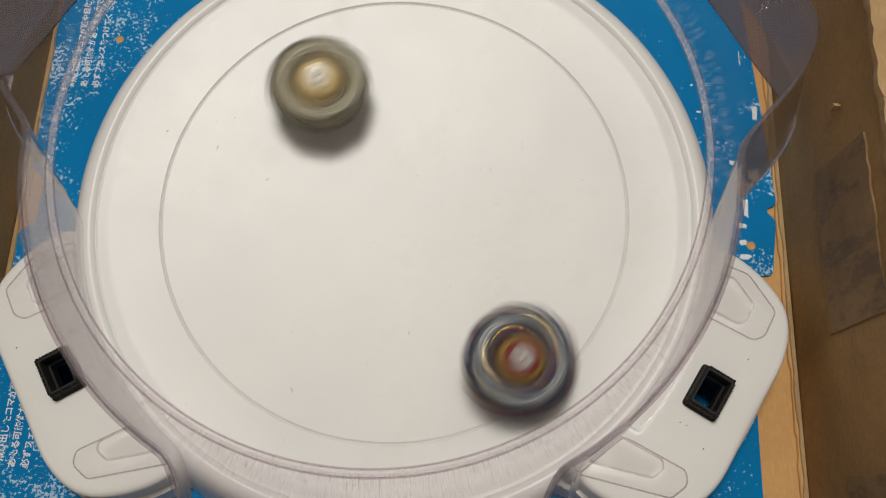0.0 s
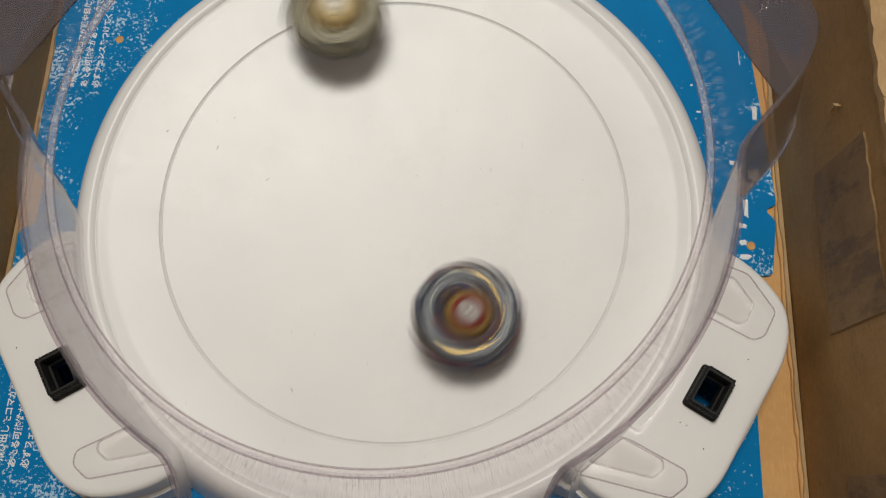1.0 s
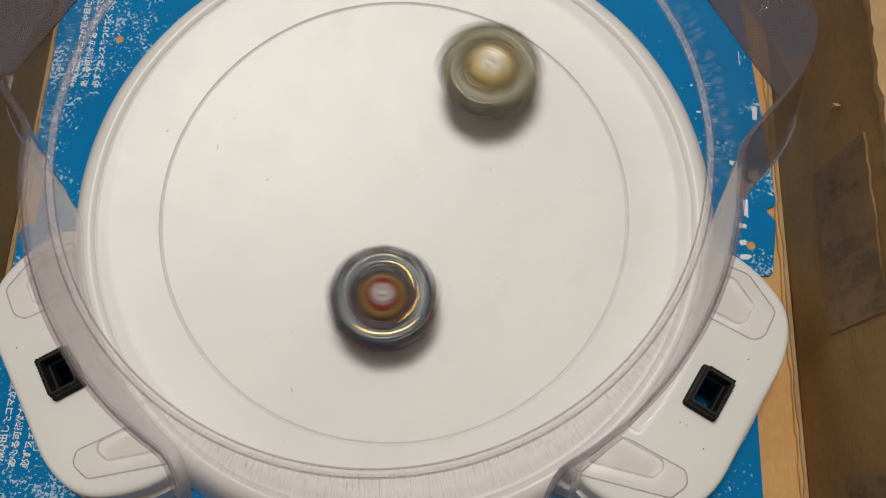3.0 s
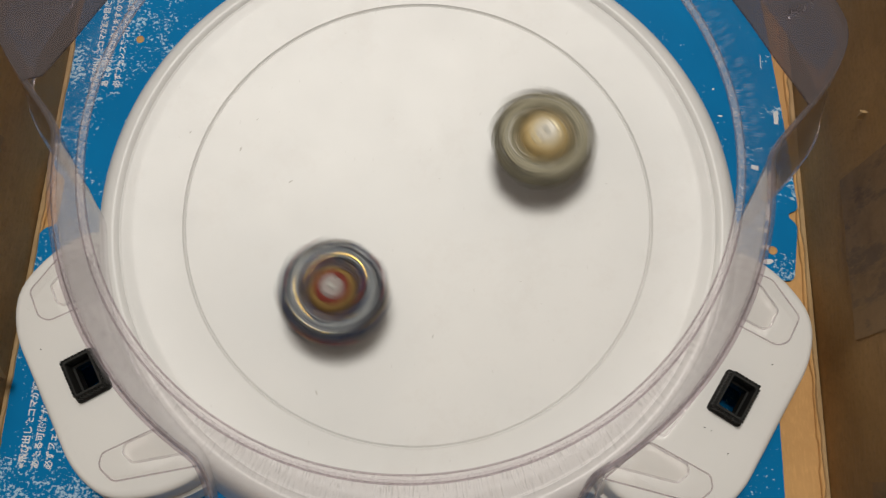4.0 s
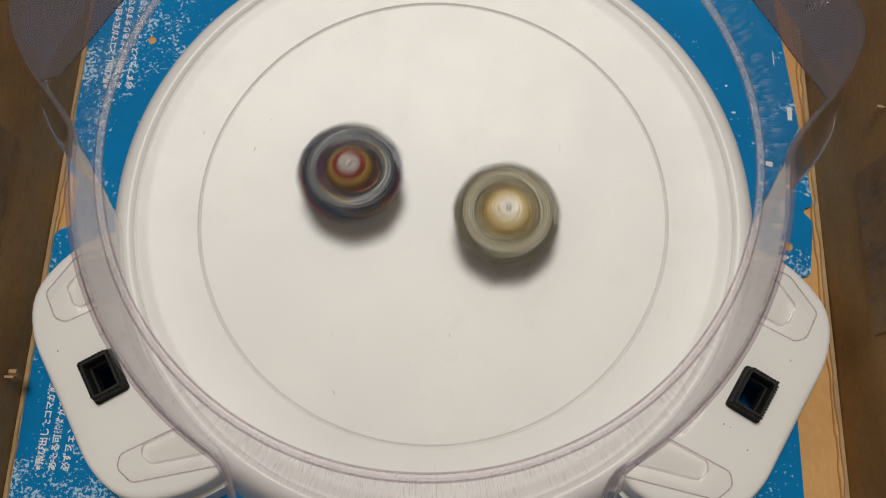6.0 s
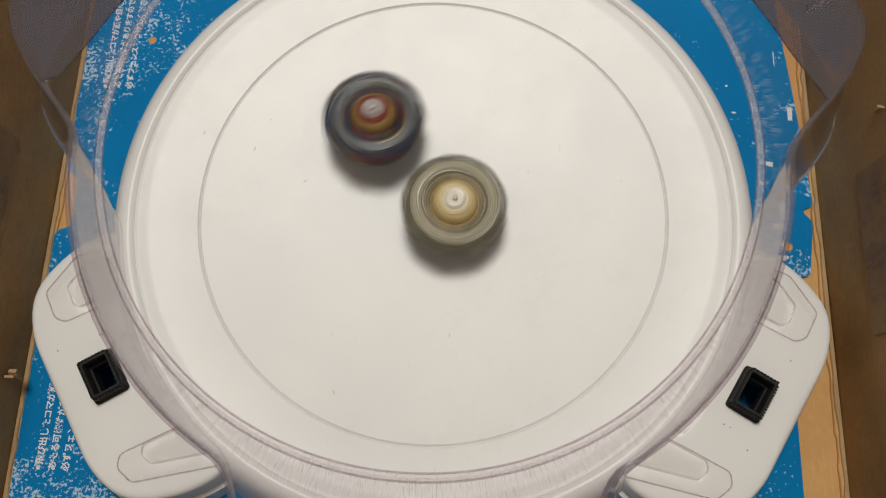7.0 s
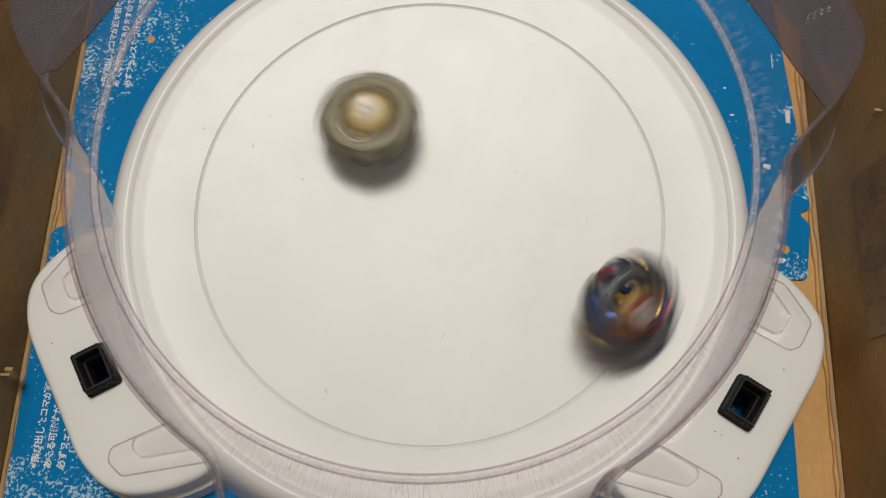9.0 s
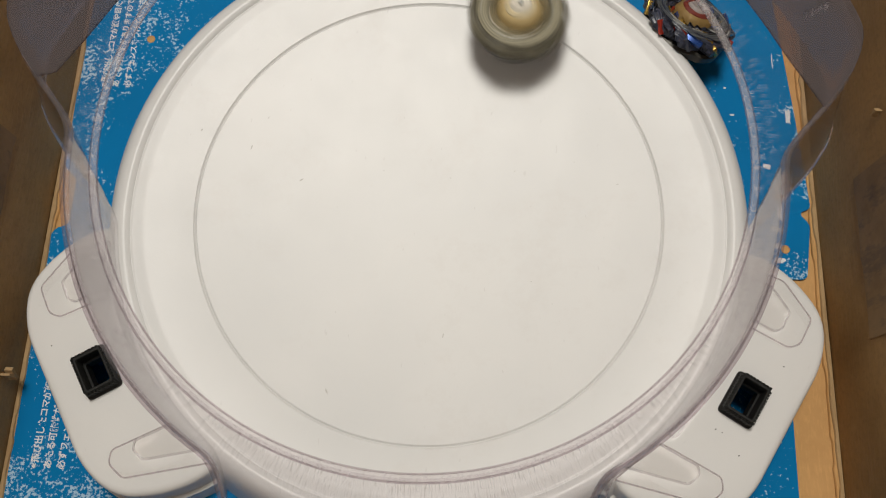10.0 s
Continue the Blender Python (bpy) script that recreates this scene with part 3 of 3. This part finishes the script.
    rng = random.Random(4)
    for k in range(4):
        pts = outline([(0, 0), (0.0016, 0.0003), (0.0019, 0.0052), (0.0004, 0.0047)], 0.0006, 3)
        ob = part("emblem", slab([p + Vector((0, rng.uniform(-0.0006, 0.0006))) for p in pts], -0.0004, 0.0009, 0.0004), SOLID, root, "small raised plain emblem")
        ob.visible_shadow = False
        ob.matrix_basis = pose(0.1545 + 0.0030 * k, 0.0605 + 0.0016 * k, 0.1041, 0, 0, -12)


def stadium():
    root = thing("battle_stadium", "white plastic spinning-top stadium with clear fence and black collars", "toy stadium")
    dish(root)
    for turn in (-30.8, 90, 211.1):
        ear(root, turn)
        socket(root, turn)
        for off in (-15, 15):
            foot(root, turn, off, (turn, off) in ((-30.8, -15), (211.1, 15)))
    fence(root)
    emblem(root)
    marks(root)
    return root


STADIUM = stadium()


# ---- the two spinning tops ----
def bladed(profile, count, depth, sweep, bm=None, segments=96, power=1.0):
    """A lathed body whose rim is cut into swept blades: rows of (radius, height, share of the blade depth)."""
    bm = bm or bmesh.new()
    rings = []
    for r, z, share in profile:
        ring = []
        for i in range(segments):
            a = 2 * math.pi * i / segments
            saw = ((a + sweep * z) * count / (2 * math.pi)) % 1.0
            cut = depth * share * (saw ** power if saw < 0.86 else (1 - saw) / 0.14 * 0.86 ** power)
            ring.append(((r - cut) * math.cos(a), (r - cut) * math.sin(a), z))
        rings.append(ring)
    loops(bm, rings, False, True, True)
    return bm


def wing(reach, width, turn, low, high, tip):
    """A curved blade on the layer's face."""
    bm = bmesh.new()
    rings = []
    for k in range(9):
        w = k / 8
        a = radians(turn) + w * 1.15
        r = 0.0118 + (reach - 0.0118) * w ** 0.8
        half = width * (1 - 0.65 * w) / 2
        z = high + (low - high) * w
        along = Vector((math.cos(a), math.sin(a), 0))
        side = Vector((-along.y, along.x, 0))
        c = along * r
        rings.append([c + along * half + Vector((0, 0, z - 0.0016)), c + side * half + Vector((0, 0, z)),
                      c + along * 0.2 * half + Vector((0, 0, z + tip)), c - along * half + Vector((0, 0, z - 0.0012)),
                      c + Vector((0, 0, z - 0.003))])
    loops(bm, rings, False, True, True)
    return bm


def spinning_top(label, tints):
    """Origin in the middle of the disc; the tip is 20 mm below it."""
    root = thing("spinning_top", label, "spinning top", "battling tops")
    before = set(bpy.data.objects)
    # driver
    part("driver", lathe([(0.0006, -0.020), (0.0022, -0.0197), (0.0032, -0.0187), (0.0036, -0.0170), (0.0062, -0.0160), (0.0088, -0.0145),
                          (0.0094, -0.0120), (0.0125, -0.0112), (0.013, -0.0085), (0.0006, -0.0085)], 40, False, True, True),
         tints["driver"], root, "tapered plastic driver tip")
    # metal disc
    part("disc", bladed([(0.010, -0.009, 0), (0.0205, -0.0088, 1), (0.0222, -0.0075, 1), (0.0225, -0.0045, 1), (0.0212, -0.003, 1), (0.010, -0.0028, 0)],
                        6, 0.0022, 0, power=2.0), tints["disc"], root, "heavy metal disc")
    # layer
    layer = part("layer", bladed([(0.011, -0.003, 0), (0.0222, -0.0026, 0.6), (0.0250, -0.0012, 1), (0.0259, 0.0012, 1), (0.0250, 0.0032, 1), (0.0224, 0.0050, 0.7),
                                  (0.0198, 0.0058, 0.4), (0.0186, 0.0050, 0), (0.0172, 0.0058, 0), (0.0152, 0.0056, 0), (0.0140, 0.0042, 0), (0.0128, 0.0034, 0),
                                  (0.0100, 0.0032, 0)], tints["count"], 0.0076, 40, power=1.2), tints["layer"], root, "bladed plastic layer")
    part("layer_ring", lathe([(0.0143, 0.0044), (0.0147, 0.0058), (0.0160, 0.0066), (0.0176, 0.0068), (0.0196, 0.0064), (0.0205, 0.0056), (0.0204, 0.0046), (0.0150, 0.0040)], 64, True), tints["ring"], layer,
         "bright ring round the layer")
    for k in range(tints["count"]):
        turn = 360 / tints["count"] * k
        part("blade", wing(0.0236, 0.0042, turn, 0.0046, 0.0062, 0.0012), tints["blades"][k % len(tints["blades"])], layer, "swept raised blade")
        part("inlay", wing(0.0214, 0.0024, turn + 18, 0.0050, 0.0066, 0.0008), tints["inlays"][k % len(tints["inlays"])], layer, "coloured inlay")
    for k in range(9):
        bm = bmesh.new()
        box(bm, 0.0200, 0.0238, -0.0011, 0.0011, -0.0026, 0.0048, 0.0005)
        bmesh.ops.rotate(bm, verts=bm.verts, cent=(0.022, 0, 0), matrix=Matrix.Rotation(0.75, 3, "X"))
        fin = part("fin", bm, tints["fins"][k % len(tints["fins"])], layer, "small moulded fin on the rim")
        fin.matrix_basis = pose(0, 0, 0, 0, 0, 40 * k + 14)
    part("inner_ring", lathe([(0.0100, 0.0034), (0.0120, 0.0045), (0.0142, 0.0051), (0.0144, 0.0036), (0.0102, 0.0030)], 48, True), tints["inner"], layer, "sunken inner ring")
    # short raised slivers, bright and dark, added to paint glints round the layer's face
    rng = random.Random(31 + tints["count"] + len(tints["fins"][0].name))
    for k in range(22):
        r, a0, sweep = rng.uniform(0.0138, 0.0212), rng.uniform(0, 360), rng.uniform(14, 46)
        z = 0.0068 - 0.32 * max(r - 0.0176, 0) - 0.5 * max(0.0160 - r, 0)
        half, drift = rng.uniform(0.00018, 0.00042), rng.uniform(-0.0012, 0.0012)
        bm, rings = bmesh.new(), []
        for q in range(9):
            c = polar(r + drift * q / 8, a0 + sweep * q / 8)
            way = c.normalized()
            rings.append([c - way * half + Vector((0, 0, z - 0.0010)), c - way * half * 0.6 + Vector((0, 0, z + 0.0003)),
                          c + way * half * 0.6 + Vector((0, 0, z + 0.0003)), c + way * half + Vector((0, 0, z - 0.0010))])
        loops(bm, rings, False, True, True)
        part("ridge", bm, tints["glint_slivers"][k % len(tints["glint_slivers"])], layer, "fine raised sliver painting a glint")
    # core and chip
    part("core", bladed([(0.0112, 0.0004, 0), (0.0108, 0.0036, 0.4), (0.0102, 0.0066, 1), (0.0088, 0.0084, 1), (0.0066, 0.0094, 0.5), (0.003, 0.0096, 0)],
                        5, 0.0008, 0, segments=60), tints["core"], root, "raised round core")
    part("core_band", bladed([(0.0080, 0.0080, 0), (0.0076, 0.0095, 0.6), (0.0064, 0.0102, 1), (0.0050, 0.0098, 0)], 5, 0.0010, 0, segments=50), tints["band"], root,
         "coloured band of the core")
    chip = part("chip", bladed([(0.0056, 0.0092, 0), (0.0054, 0.0106, 1), (0.0044, 0.0114, 1), (0.0028, 0.0112, 0.3), (0.0014, 0.0106, 0)], 2, 0.0012, 0, segments=40),
                tints["chip"], root, "pale moulded chip")
    part("nub", lathe([(0.0013, 0.0105), (0.0012, 0.0118), (0.0006, 0.0121), (0.0002, 0.0121)], 16, False, True, True), tints["nub"], chip)
    for ob in set(bpy.data.objects) - before:
        ob.data.transform(Matrix.Diagonal((1.05, 1.05, 1.0, 1)))
    return root


GREY_GOLD = glint_ringed("grey_gold", (0.28, 0.255, 0.172), 0.50)
GREY_STEEL = glint_ringed("dark_steel_plastic", (0.10, 0.108, 0.115), 0.33, 0.3)
GOLD = plain("gold_plastic", (0.66, 0.50, 0.24), 0.3, 0.1)
PALE_GOLD = plain("pale_gold", (0.74, 0.63, 0.40), 0.3, 0.1)
OLIVE = glint_ringed("olive_translucent_plastic", (0.155, 0.14, 0.095), 0.35)
STEEL = plain("forged_steel", (0.085, 0.08, 0.07), 0.42, 0.6)
PEWTER = plain("pewter_plastic", (0.44, 0.44, 0.41), 0.45, 0.2)
CREAM = plain("cream_plastic", (0.78, 0.73, 0.62), 0.3)
PINK = plain("pale_pink_plastic", (0.36, 0.315, 0.30), 0.5, spec=0.3)
NAVY = glint_ringed("navy_plastic", (0.035, 0.04, 0.062), 0.30)
RED_FOIL = plain("red_foil", (0.48, 0.045, 0.025), 0.28, 0.4)
GOLD_FOIL = plain("gold_foil", (0.62, 0.40, 0.09), 0.25, 0.7)
DARK_GOLD = glint_ringed("dark_gold_plastic", (0.36, 0.275, 0.13), 0.4)
MAROON = glint_ringed("maroon_plastic", (0.085, 0.048, 0.04), 0.4)
BLUE_FOIL = plain("blue_foil", (0.02, 0.07, 0.28), 0.25, 0.4)
RED = plain("red_plastic", (0.19, 0.036, 0.025), 0.55, spec=0.25)
YELLOW = plain("yellow_foil", (0.30, 0.19, 0.065), 0.5, 0.1, spec=0.3)
DARK = plain("dark_plastic", (0.035, 0.033, 0.035), 0.4)

GOLD_TOP = spinning_top("gold and olive spinning top with cream chip", dict(
    driver=DARK, disc=STEEL, layer=OLIVE, ring=GREY_GOLD, inner=DARK_GOLD, fins=(OLIVE, GREY_GOLD, OLIVE), blades=(OLIVE,), inlays=(GREY_GOLD,), glint_slivers=(CREAM, OLIVE, PEWTER, STEEL), core=GOLD, band=PALE_GOLD, chip=CREAM, nub=PEWTER, count=9))
NAVY_TOP = spinning_top("navy spinning top with red and gold core, silver ring", dict(
    driver=DARK, disc=STEEL, layer=NAVY, ring=GREY_STEEL, inner=MAROON, fins=(GOLD_FOIL, RED_FOIL, NAVY), blades=(NAVY, BLUE_FOIL, NAVY), inlays=(RED_FOIL, GOLD_FOIL, NAVY, PEWTER, GOLD_FOIL, BLUE_FOIL), glint_slivers=(PEWTER, GOLD_FOIL, NAVY, PEWTER, NAVY, STEEL), core=YELLOW, band=RED, chip=PINK, nub=PEWTER, count=9))


# ---- movement ----
def spun(top, rows, leans, start, rate):
    """Runs a top along its rows; leans: seconds, tilt in degrees and its heading; rate: degrees of spin a frame by time."""
    def blend(table, t):
        for a, b in zip(table, table[1:]):
            if t <= b[0]:
                w = (t - a[0]) / (b[0] - a[0])
                return [p + (q - p) * w for p, q in zip(a[1:], b[1:])]
        return list(table[-1][1:])
    keys, turns, spin = [], [], start
    for k in range(301):
        t = k / 30
        i = max(j for j, r in enumerate(rows) if r[0] <= t + 1e-6)
        p = [Vector(rows[min(max(j, 0), len(rows) - 1)][1:]) for j in (i - 1, i, i + 1, i + 2)]
        if i + 1 < len(rows):
            w = (t - rows[i][0]) / (rows[i + 1][0] - rows[i][0])
            place = 0.5 * (2 * p[1] + (p[2] - p[0]) * w + (2 * p[0] - 5 * p[1] + 4 * p[2] - p[3]) * w ** 2 + (3 * p[1] - p[0] - 3 * p[2] + p[3]) * w ** 3)
        else:
            place = p[1]
        tilt, heading = blend(leans, t)
        lean = Matrix.Rotation(radians(tilt), 4, Vector((-math.sin(radians(heading)), math.cos(radians(heading)), 0)))
        keys.append((t, Matrix.Translation(place) @ lean @ Matrix.Rotation(radians(spin), 4, "Z")))
        turns.append((t, Matrix.Rotation(radians(spin), 4, "Z")))
        spin += blend(rate, t)[0]
    walk(top, keys)
    # the turning parts run ahead of the frame of the top, so that the whole spins at twice the rate
    for piece in top.children:
        if piece.name.split(".")[0] in ("layer", "disc", "core", "core_band", "chip"):
            walk(piece, turns)


def motions():
    # the knock turns the stadium a little in the box
    walk(STADIUM, [(0.0, pose(0, 0, 0)), (8.5, pose(0, 0, 0)), (8.6, pose(-0.0012, 0.0004, 0, 0, 0, -0.95)), (9.0, pose(-0.0003, -0.0001, 0, 0, 0, -0.94)),
                   (9.4, pose(-0.0008, 0, 0, 0, 0, -0.53)), (10.0, pose(-0.0007, 0, 0, 0, 0, -0.54))])
    spun(GOLD_TOP, [
        (0.0, -0.0396, 0.0589, 0.0348), (0.1, -0.0811, 0.0232, 0.0367), (0.2, -0.0921, -0.0281, 0.0388), (0.3, -0.0662, -0.0760, 0.0396),
        (0.4, -0.0161, -0.1007, 0.0398), (0.5, 0.0398, -0.0949, 0.0400), (0.6, 0.0822, -0.0585, 0.0396), (0.7, 0.0969, -0.0064, 0.0389),
        (0.8, 0.0779, 0.0505, 0.0382), (0.9, 0.0284, 0.0875, 0.0380), (1.0, -0.0332, 0.0974, 0.0400), (1.1, -0.0881, 0.0667, 0.0415),
        (1.2, -0.1094, 0.0038, 0.0413), (1.3, -0.0922, -0.0614, 0.0416), (1.4, -0.0383, -0.0985, 0.0406), (1.5, 0.0190, -0.0985, 0.0395),
        (1.6, 0.0680, -0.0716, 0.0392), (1.7, 0.0912, -0.0189, 0.0382), (1.8, 0.0834, 0.0360, 0.0378), (1.9, 0.0483, 0.0790, 0.0381),
        (2.0, -0.0055, 0.0945, 0.0385), (2.1, -0.0592, 0.0851, 0.0402), (2.2, -0.0982, 0.0464, 0.0411), (2.3, -0.1099, -0.0080, 0.0415),
        (2.4, -0.0877, -0.0590, 0.0406), (2.5, -0.0389, -0.0876, 0.0387), (2.6, 0.0142, -0.0862, 0.0372), (2.7, 0.0598, -0.0597, 0.0367),
        (2.8, 0.0822, -0.0164, 0.0366), (2.9, 0.0768, 0.0317, 0.0365), (3.0, 0.0459, 0.0684, 0.0364), (3.1, 0.0002, 0.0817, 0.0363),
        (3.2, -0.0448, 0.0675, 0.0362), (3.3, -0.0741, 0.0311, 0.0361), (3.4, -0.0782, -0.0151, 0.0360), (3.5, -0.0561, -0.0554, 0.0359),
        (3.6, -0.0158, -0.0766, 0.0358), (3.7, 0.0291, -0.0719, 0.0357), (3.8, 0.0635, -0.0433, 0.0356), (3.9, 0.0751, -0.0035, 0.0353),
        (4.0, 0.0607, 0.0339, 0.0346), (4.1, 0.0286, 0.0592, 0.0341), (4.2, -0.0116, 0.0571, 0.0332), (4.3, -0.0481, 0.0385, 0.0336),
        (4.4, -0.0654, 0.0004, 0.0340), (4.5, -0.0594, -0.0372, 0.0346), (4.6, -0.0312, -0.0623, 0.0346), (4.7, 0.0035, -0.0677, 0.0343),
        (4.8, 0.0332, -0.0521, 0.0336), (4.9, 0.0489, -0.0264, 0.0329), (5.0, 0.0476, 0.0034, 0.0322), (5.1, 0.0286, 0.0283, 0.0315),
        (5.2, 0.0014, 0.0386, 0.0314), (5.3, -0.0267, 0.0352, 0.0318), (5.4, -0.0477, 0.0128, 0.0323), (5.5, -0.0516, -0.0123, 0.0327),
        (5.6, -0.0393, -0.0322, 0.0324), (5.7, -0.0184, -0.0406, 0.0319), (5.8, 0.0077, -0.0411, 0.0317), (5.9, 0.0280, -0.0274, 0.0314),
        (6.0, 0.0359, -0.0060, 0.0313), (6.1, 0.0304, 0.0145, 0.0311), (6.2, 0.0152, 0.0270, 0.0309), (6.3, -0.0027, 0.0282, 0.0308),
        (6.4, -0.0166, 0.0195, 0.0306), (6.5, -0.0222, 0.0057, 0.0305), (6.6, -0.0189, -0.0071, 0.0304), (6.7, -0.0099, -0.0144, 0.0303),
        (6.8, 0.0001, -0.0148, 0.0302), (6.9, 0.0065, -0.0097, 0.0301), (7.0, 0.0106, -0.0015, 0.0301), (7.1, 0.0104, 0.0043, 0.0301),
        (7.2, 0.0070, 0.0089, 0.0301), (7.3, 0.0014, 0.0111, 0.0301), (7.4, -0.0029, 0.0087, 0.0301), (7.5, -0.0053, 0.0071, 0.0301),
        (7.6, -0.0071, 0.0027, 0.0301), (7.7, -0.0151, 0.0036, 0.0302), (7.8, -0.0179, -0.0070, 0.0303), (7.9, -0.0120, -0.0163, 0.0304),
        (8.0, 0.0002, -0.0171, 0.0303), (8.1, -0.0034, -0.0354, 0.0312), (8.2, 0.0097, -0.0453, 0.0320), (8.3, 0.0234, -0.0313, 0.0314),
        (8.4, 0.0152, -0.0107, 0.0303), (8.5, 0.0059, -0.0163, 0.0303), (8.6, 0.0523, -0.0982, 0.0417), (8.7, 0.0598, -0.0867, 0.0405),
        (8.8, 0.0463, -0.0307, 0.0329), (8.9, 0.0124, 0.0157, 0.0304), (9.0, -0.0315, 0.0425, 0.0326), (9.1, -0.0757, 0.0493, 0.0377),
        (9.2, -0.1101, 0.0372, 0.0429), (9.3, -0.1304, 0.0199, 0.0481), (9.4, -0.1149, 0.0037, 0.0425), (9.5, -0.0734, -0.0127, 0.0352),
        (9.6, -0.0226, -0.0128, 0.0306), (9.7, 0.0203, 0.0076, 0.0304), (9.8, 0.0466, 0.0396, 0.0335), (9.9, 0.0564, 0.0719, 0.0379),
        (10.0, 0.0412, 0.0983, 0.0407),
    ], [(0, 2, 0), (8.4, 2, 0), (8.5, 14, 230), (8.6, 6, 250), (9.0, 8, 120), (9.3, 12, 150), (9.5, 4, 60), (10, 2, 60)], 10, [(0, 88), (10, 84)])
    spun(NAVY_TOP, [
        (0.0, 0.0615, -0.0781, 0.0393), (0.1, 0.0890, -0.0300, 0.0383), (0.2, 0.0812, 0.0232, 0.0367), (0.3, 0.0431, 0.0622, 0.0354),
        (0.4, -0.0126, 0.0726, 0.0351), (0.5, -0.0643, 0.0451, 0.0358), (0.6, -0.0908, -0.0037, 0.0378), (0.7, -0.0778, -0.0572, 0.0388),
        (0.8, -0.0372, -0.0829, 0.0378), (0.9, 0.0047, -0.0813, 0.0363), (1.0, 0.0379, -0.0573, 0.0345), (1.1, 0.0544, -0.0230, 0.0333),
        (1.2, 0.0497, 0.0108, 0.0324), (1.3, 0.0289, 0.0359, 0.0320), (1.4, -0.0001, 0.0488, 0.0323), (1.5, -0.0250, 0.0454, 0.0325),
        (1.6, -0.0443, 0.0285, 0.0326), (1.7, -0.0542, 0.0028, 0.0328), (1.8, -0.0451, -0.0258, 0.0326), (1.9, -0.0199, -0.0452, 0.0323),
        (2.0, 0.0121, -0.0452, 0.0321), (2.1, 0.0372, -0.0287, 0.0321), (2.2, 0.0499, -0.0032, 0.0324), (2.3, 0.0450, 0.0240, 0.0325),
        (2.4, 0.0230, 0.0444, 0.0324), (2.5, -0.0046, 0.0493, 0.0323), (2.6, -0.0312, 0.0353, 0.0321), (2.7, -0.0473, 0.0106, 0.0322),
        (2.8, -0.0458, -0.0176, 0.0323), (2.9, -0.0287, -0.0405, 0.0323), (3.0, -0.0015, -0.0502, 0.0324), (3.1, 0.0269, -0.0431, 0.0324),
        (3.2, 0.0467, -0.0212, 0.0325), (3.3, 0.0512, 0.0083, 0.0325), (3.4, 0.0384, 0.0357, 0.0326), (3.5, 0.0123, 0.0516, 0.0327),
        (3.6, -0.0185, 0.0503, 0.0327), (3.7, -0.0437, 0.0320, 0.0328), (3.8, -0.0547, 0.0024, 0.0328), (3.9, -0.0526, -0.0223, 0.0331),
        (4.0, -0.0367, -0.0467, 0.0333), (4.1, -0.0068, -0.0561, 0.0330), (4.2, 0.0221, -0.0463, 0.0325), (4.3, 0.0407, -0.0222, 0.0320),
        (4.4, 0.0435, 0.0092, 0.0319), (4.5, 0.0312, 0.0308, 0.0318), (4.6, 0.0088, 0.0446, 0.0320), (4.7, -0.0166, 0.0460, 0.0323),
        (4.8, -0.0399, 0.0324, 0.0325), (4.9, -0.0538, 0.0052, 0.0328), (5.0, -0.0488, -0.0238, 0.0328), (5.1, -0.0279, -0.0443, 0.0326),
        (5.2, -0.0020, -0.0511, 0.0325), (5.3, 0.0223, -0.0461, 0.0325), (5.4, 0.0413, -0.0278, 0.0323), (5.5, 0.0497, -0.0021, 0.0323),
        (5.6, 0.0401, 0.0213, 0.0320), (5.7, 0.0185, 0.0377, 0.0317), (5.8, -0.0047, 0.0420, 0.0317), (5.9, -0.0267, 0.0330, 0.0317),
        (6.0, -0.0404, 0.0136, 0.0317), (6.1, -0.0416, -0.0103, 0.0317), (6.2, -0.0296, -0.0312, 0.0318), (6.3, -0.0082, -0.0425, 0.0318),
        (6.4, 0.0160, -0.0404, 0.0318), (6.5, 0.0354, -0.0256, 0.0318), (6.6, 0.0438, -0.0026, 0.0318), (6.7, 0.0385, 0.0215, 0.0318),
        (6.8, 0.0210, 0.0390, 0.0319), (6.9, -0.0043, 0.0483, 0.0322), (7.0, -0.0303, 0.0424, 0.0326), (7.1, -0.0505, 0.0231, 0.0329),
        (7.2, -0.0560, -0.0068, 0.0330), (7.3, -0.0434, -0.0326, 0.0328), (7.4, -0.0220, -0.0497, 0.0328), (7.5, 0.0051, -0.0515, 0.0325),
        (7.6, 0.0288, -0.0427, 0.0325), (7.7, 0.0491, -0.0288, 0.0331), (7.8, 0.0566, -0.0081, 0.0331), (7.9, 0.0492, 0.0166, 0.0325),
        (8.0, 0.0256, 0.0319, 0.0316), (8.1, 0.0145, 0.0605, 0.0337), (8.2, -0.0040, 0.0723, 0.0350), (8.3, -0.0259, 0.0714, 0.0355),
        (8.4, -0.0434, 0.0523, 0.0344), (8.5, -0.0548, 0.0423, 0.0345), (8.6, -0.1311, 0.0881, 0.0540), (8.7, -0.1208, 0.0201, 0.0450),
        (8.8, -0.0665, -0.0655, 0.0382), (8.9, 0.0208, -0.0904, 0.0381), (9.0, 0.0930, -0.0525, 0.0408), (9.1, 0.1290, 0.0072, 0.0459),
        (9.2, 0.1330, 0.0637, 0.0500), (9.3, 0.1345, 0.1010, 0.0320), (9.4, 0.1323, 0.1082, 0.0225),
    ], [(0, 2, 0), (8.4, 5, 120), (8.5, 48, 140), (8.6, 38, 150), (8.7, 36, 175), (8.8, 36, 235), (8.9, 38, 275), (9.0, 36, 325), (9.1, 47, 355), (9.2, 56, 385),
        (9.3, 34, 410), (9.4, 30, 413), (10, 30, 413)], 40, [(0, 88), (8.4, 84), (8.5, 60), (9.2, 60), (9.35, 30), (9.45, 0), (10, 0)])


motions()
